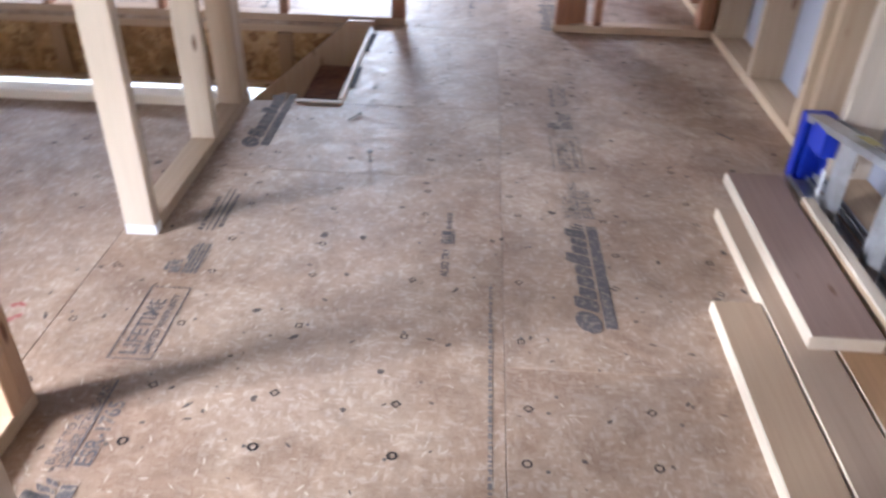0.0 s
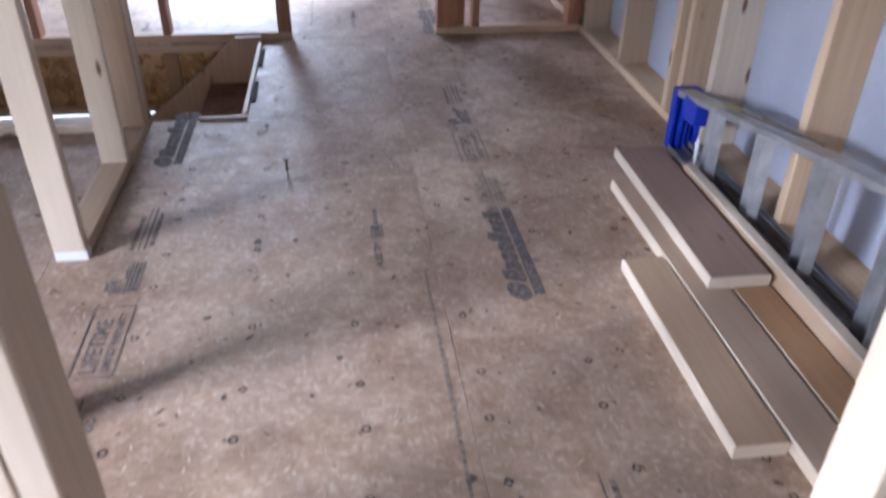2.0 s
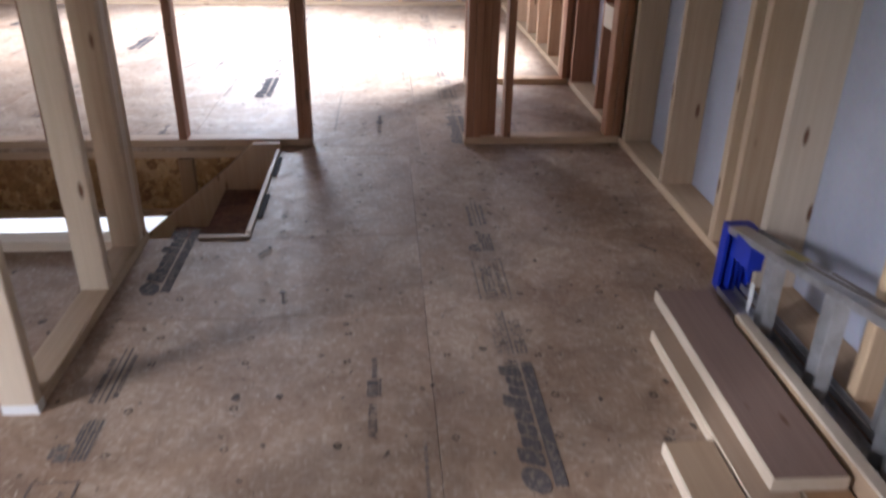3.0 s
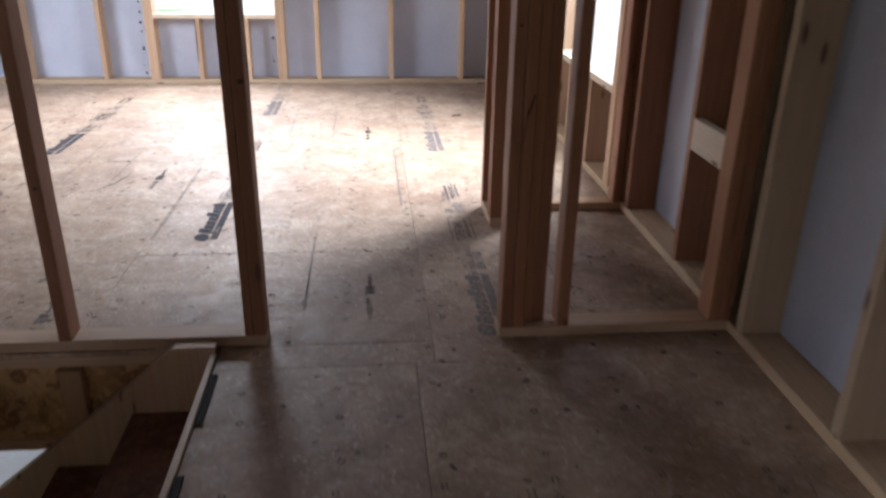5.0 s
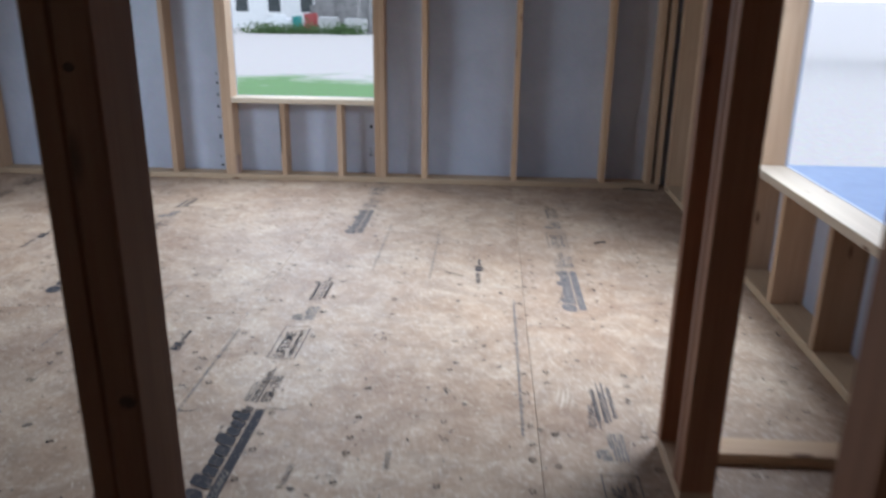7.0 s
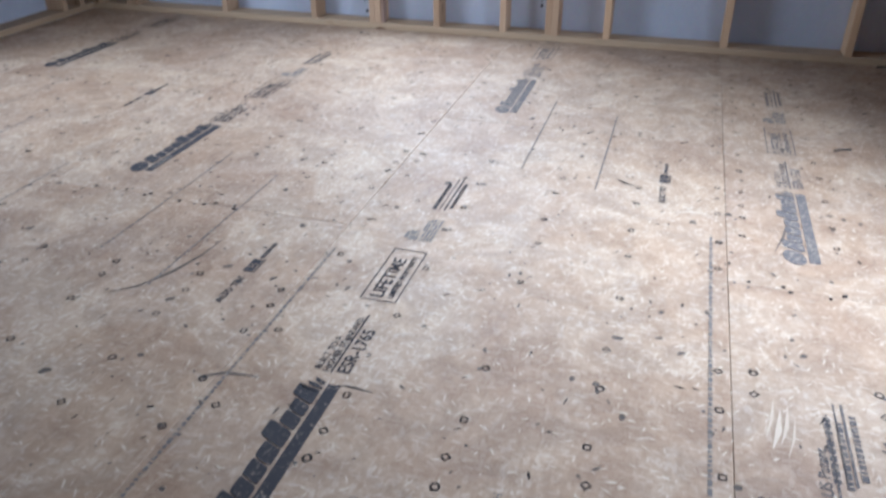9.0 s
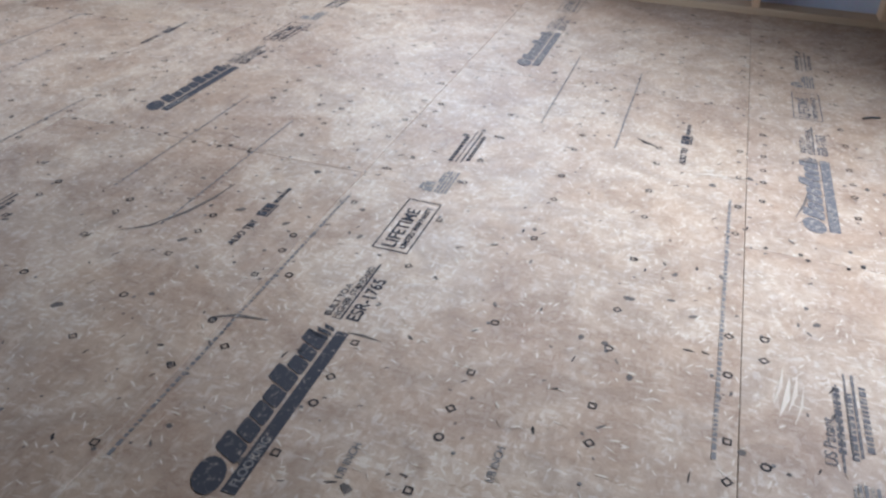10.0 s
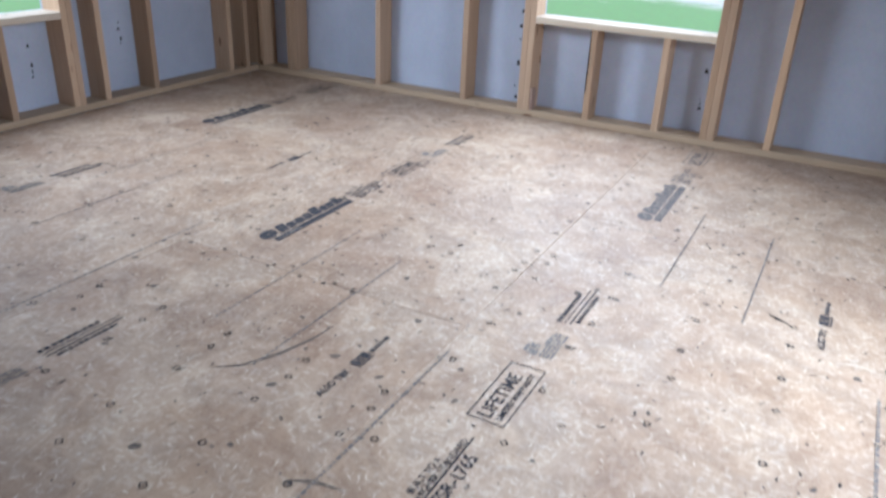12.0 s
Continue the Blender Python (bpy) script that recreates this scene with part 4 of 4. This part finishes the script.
l.new(patch.outputs["Fac"], both.inputs[1])
r = ramp(n, [(0.72, (0.15, 0.28, 0.09)), (1.0, (0.56, 0.51, 0.46))])
l.new(both.outputs[0], r.inputs["Fac"])
f = noise_tex(n, l, v, 9.0, 6, 0.7)
l.new(mixc(n, l, 0.35, r.outputs["Color"], f.outputs["Color"], "OVERLAY"), b.inputs["Base Color"])
GROUND = m
LEAF = coated("leaves", (0.05, 0.10, 0.025), (0.10, 0.16, 0.05), 0.7, scale=3)
BARK = coated("bark", (0.14, 0.11, 0.08), (0.25, 0.2, 0.15), 0.85, scale=8)
SIDING = coated("white_siding", (0.72, 0.72, 0.70), (0.8, 0.8, 0.78), 0.6)
ROOF = coated("dark_shingles", (0.10, 0.10, 0.11), (0.16, 0.16, 0.17), 0.85)
GLASS = coated("dark_window_glass", (0.02, 0.025, 0.03), (0.05, 0.06, 0.07), 0.15)
SLAB = coated("blue_grey_tarp", (0.16, 0.22, 0.36), (0.22, 0.29, 0.44), 0.5, scale=1.2)
bm = bmesh.new()
box(bm, (-900, 11.4, -3.2), (900, 1500, -1.0))
box(bm, (-1.5, NORTH + 0.16, -3.2), (900, 11.4, -1.0))
box(bm, (-900, 4.4, -3.2), (-6.6, 11.4, -1.0))
box(bm, (-900, -900, -3.2), (WEST - 0.175, 4.4, -1.0))
box(bm, (EAST + 0.17, -900, -3.2), (900, NORTH + 0.16, -1.0))
box(bm, (WEST - 0.175, -900, -3.2), (EAST + 0.17, SOUTH - 0.2, -1.0))
tagged(part("ground", bm, GROUND), "green lawn with worn pale gravel", "ground", kind="structure")
tagged(part("areaway", boxes(((-6.6, 4.4, -3.2), (-1.5, 11.4, -2.66))), CONCRETE), "sunken concrete yard outside the basement", "pavement", kind="structure")
tagged(part("tarp", boxes(((3.4, 8.5, -0.998), (6.8, 14.2, -0.96))), SLAB), "blue-grey tarp spread on the ground", "tarp")


def shed(name, x, y, w, d, h, label):
    top = tagged(empty(name, (x, y, -1.0)), label, "house")
    part("wall", boxes(((-w / 2, 0, 0), (w / 2, d, h))), SIDING if name == "house" else CONCRETE, top)
    bm = bmesh.new()
    p = [bm.verts.new(q) for q in ((-w / 2 - 0.3, -0.3, h), (w / 2 + 0.3, -0.3, h), (w / 2 + 0.3, d + 0.3, h), (-w / 2 - 0.3, d + 0.3, h), (-w / 2 - 0.3, d / 2, h + d * 0.3), (w / 2 + 0.3, d / 2, h + d * 0.3))]
    for q in ((0, 1, 5, 4), (2, 3, 4, 5), (1, 2, 5), (3, 0, 4), (3, 2, 1, 0)):
        bm.faces.new([p[i] for i in q])
    part("roof", bm, ROOF, top)
    for k in range(int(w // 2.2)):
        u = -w / 2 + 1.1 + 2.2 * k
        win = part("window", boxes(((u - 0.5, -0.05, 1.0), (u + 0.5, -0.002, 2.1))), WHITE, top)
        part("pane", boxes(((u - 0.42, -0.06, 1.08), (u + 0.42, -0.051, 2.02))), GLASS, win)


shed("house", -15.5, 56, 9, 6, 3.2, "white house with dark windows beyond the lawn")
shed("shed", -6.5, 60, 5, 4, 2.6, "small grey shed beyond the lawn")


def tree(x, y, h, seed):
    rnd = random.Random(seed)
    top = tagged(empty("tree", (x, y, -1.0)), "leafy tree with a forked trunk on the lawn", "tree", "trees")
    bm = bmesh.new()
    def limb(a, b, r0, r1):
        d = (b - a)
        m = Matrix.Translation((a + b) / 2) @ d.to_track_quat("Z", "Y").to_matrix().to_4x4()
        bmesh.ops.create_cone(bm, cap_ends=True, segments=8, radius1=r0, radius2=r1, depth=d.length, matrix=m)
    fork = Vector((0.1, 0, h * 0.35))
    limb(Vector((0, 0, 0)), fork, h * 0.03, h * 0.022)
    tips = []
    for k in range(6):
        t = fork + Vector((rnd.uniform(-1, 1), rnd.uniform(-1, 1), rnd.uniform(0.8, 1.6))) * h * 0.27
        limb(fork, t, h * 0.014, h * 0.005)
        tips.append(t)
    part("trunk", bm, BARK, top)
    bm = bmesh.new()
    for k in range(2600):
        c = rnd.choice(tips) + Vector((rnd.gauss(0, 1), rnd.gauss(0, 1), rnd.gauss(0, 0.8))) * h * 0.1
        m = Euler((rnd.uniform(0, 6), rnd.uniform(0, 6), rnd.uniform(0, 6))).to_matrix()
        s = h * rnd.uniform(0.012, 0.026)
        bm.faces.new([bm.verts.new(c + m @ Vector(q) * s) for q in ((-1, 0, 0), (0, -0.5, 0.1), (1, 0, 0), (0, 0.5, 0.1))])
    part("crown", bm, LEAF, top)


for k, (x, y, h) in enumerate(((-10.6, 55, 7), (-9.5, 58, 9), (-2.5, 62, 10), (-20, 64, 11), (4, 66, 9), (16, 34, 9), (22, 28, 8), (-24, 18, 9), (-28, 9, 10))):
    tree(x, y, h, k)


GREY = coated("weathered_grey", (0.16, 0.155, 0.15), (0.30, 0.29, 0.28), 0.8, scale=2.0)
TEAL = coated("teal_plastic", (0.02, 0.22, 0.20), (0.04, 0.30, 0.26), 0.5)
CRIMSON = coated("red_plastic", (0.30, 0.04, 0.04), (0.40, 0.07, 0.06), 0.5)


def clutter(name, x, y, w, d, h, mat, label):
    rnd = random.Random(int(x * 100))
    top = tagged(empty(name, (x, y, -1.0)), label, "yard clutter", "piles in the yard")
    for k in range(5):
        bm = bmesh.new()
        c = Vector((rnd.uniform(-w, w) * 0.4, rnd.uniform(-d, d) * 0.3, 0))
        a, e = w * rnd.uniform(0.14, 0.3), h * rnd.uniform(0.4, 1.0)
        box(bm, c + Vector((-a, -a * 0.7, 0)), c + Vector((a, a * 0.7, e)))
        bmesh.ops.bevel(bm, geom=bm.edges[:], offset=0.03, segments=1, affect="EDGES")
        for vert in bm.verts:
            vert.co += Vector((rnd.gauss(0, 0.05), rnd.gauss(0, 0.05), rnd.gauss(0, 0.03) if vert.co.z > 0.1 else 0))
        part("item", bm, mat, top)


for row in (("bin", -11.6, 51.0, 0.8, 0.7, 1.0, TEAL, "teal bins standing among yard clutter"), ("crate", -10.9, 51.5, 0.9, 0.8, 1.2, CRIMSON, "red crates heaped in the yard"), ("pallet", -9.0, 51, 2.6, 1.2, 1.1, CONCRETE, "grey loaded pallet in the yard"), ("pile", -12.9, 51.5, 1.6, 1, 1.2, WHITE, "white sacks piled in the yard"), ("mower", -7.2, 51, 2.0, 1, 2.4, GREY, "dark grey machinery parked in the yard"), ("pile", -10.4, 54, 3.2, 1, 2.6, GREY, "dark grey scrap heap in the yard")):
    clutter(*row)


def shrub(x, y, w):
    rnd = random.Random(int(x * 50))
    bm = bmesh.new()
    for k in range(700):
        c = Vector((x + rnd.gauss(0, w * 0.35), y + rnd.gauss(0, 0.4), -1.0 + abs(rnd.gauss(0, 0.25))))
        m = Euler((rnd.uniform(0, 6), rnd.uniform(0, 6), rnd.uniform(0, 6))).to_matrix()
        bm.faces.new([bm.verts.new(c + m @ Vector(q) * 0.11) for q in ((-1, 0, 0), (0, -0.4, 0.1), (1, 0, 0), (0, 0.4, 0.1))])
    tagged(part("shrub", bm, LEAF), "low weedy green shrub in the yard", "shrub", "shrubs")


for x, w in ((-13.2, 2.0), (-11.2, 2.6), (-8.6, 1.6)):
    shrub(x, 49.6, w)
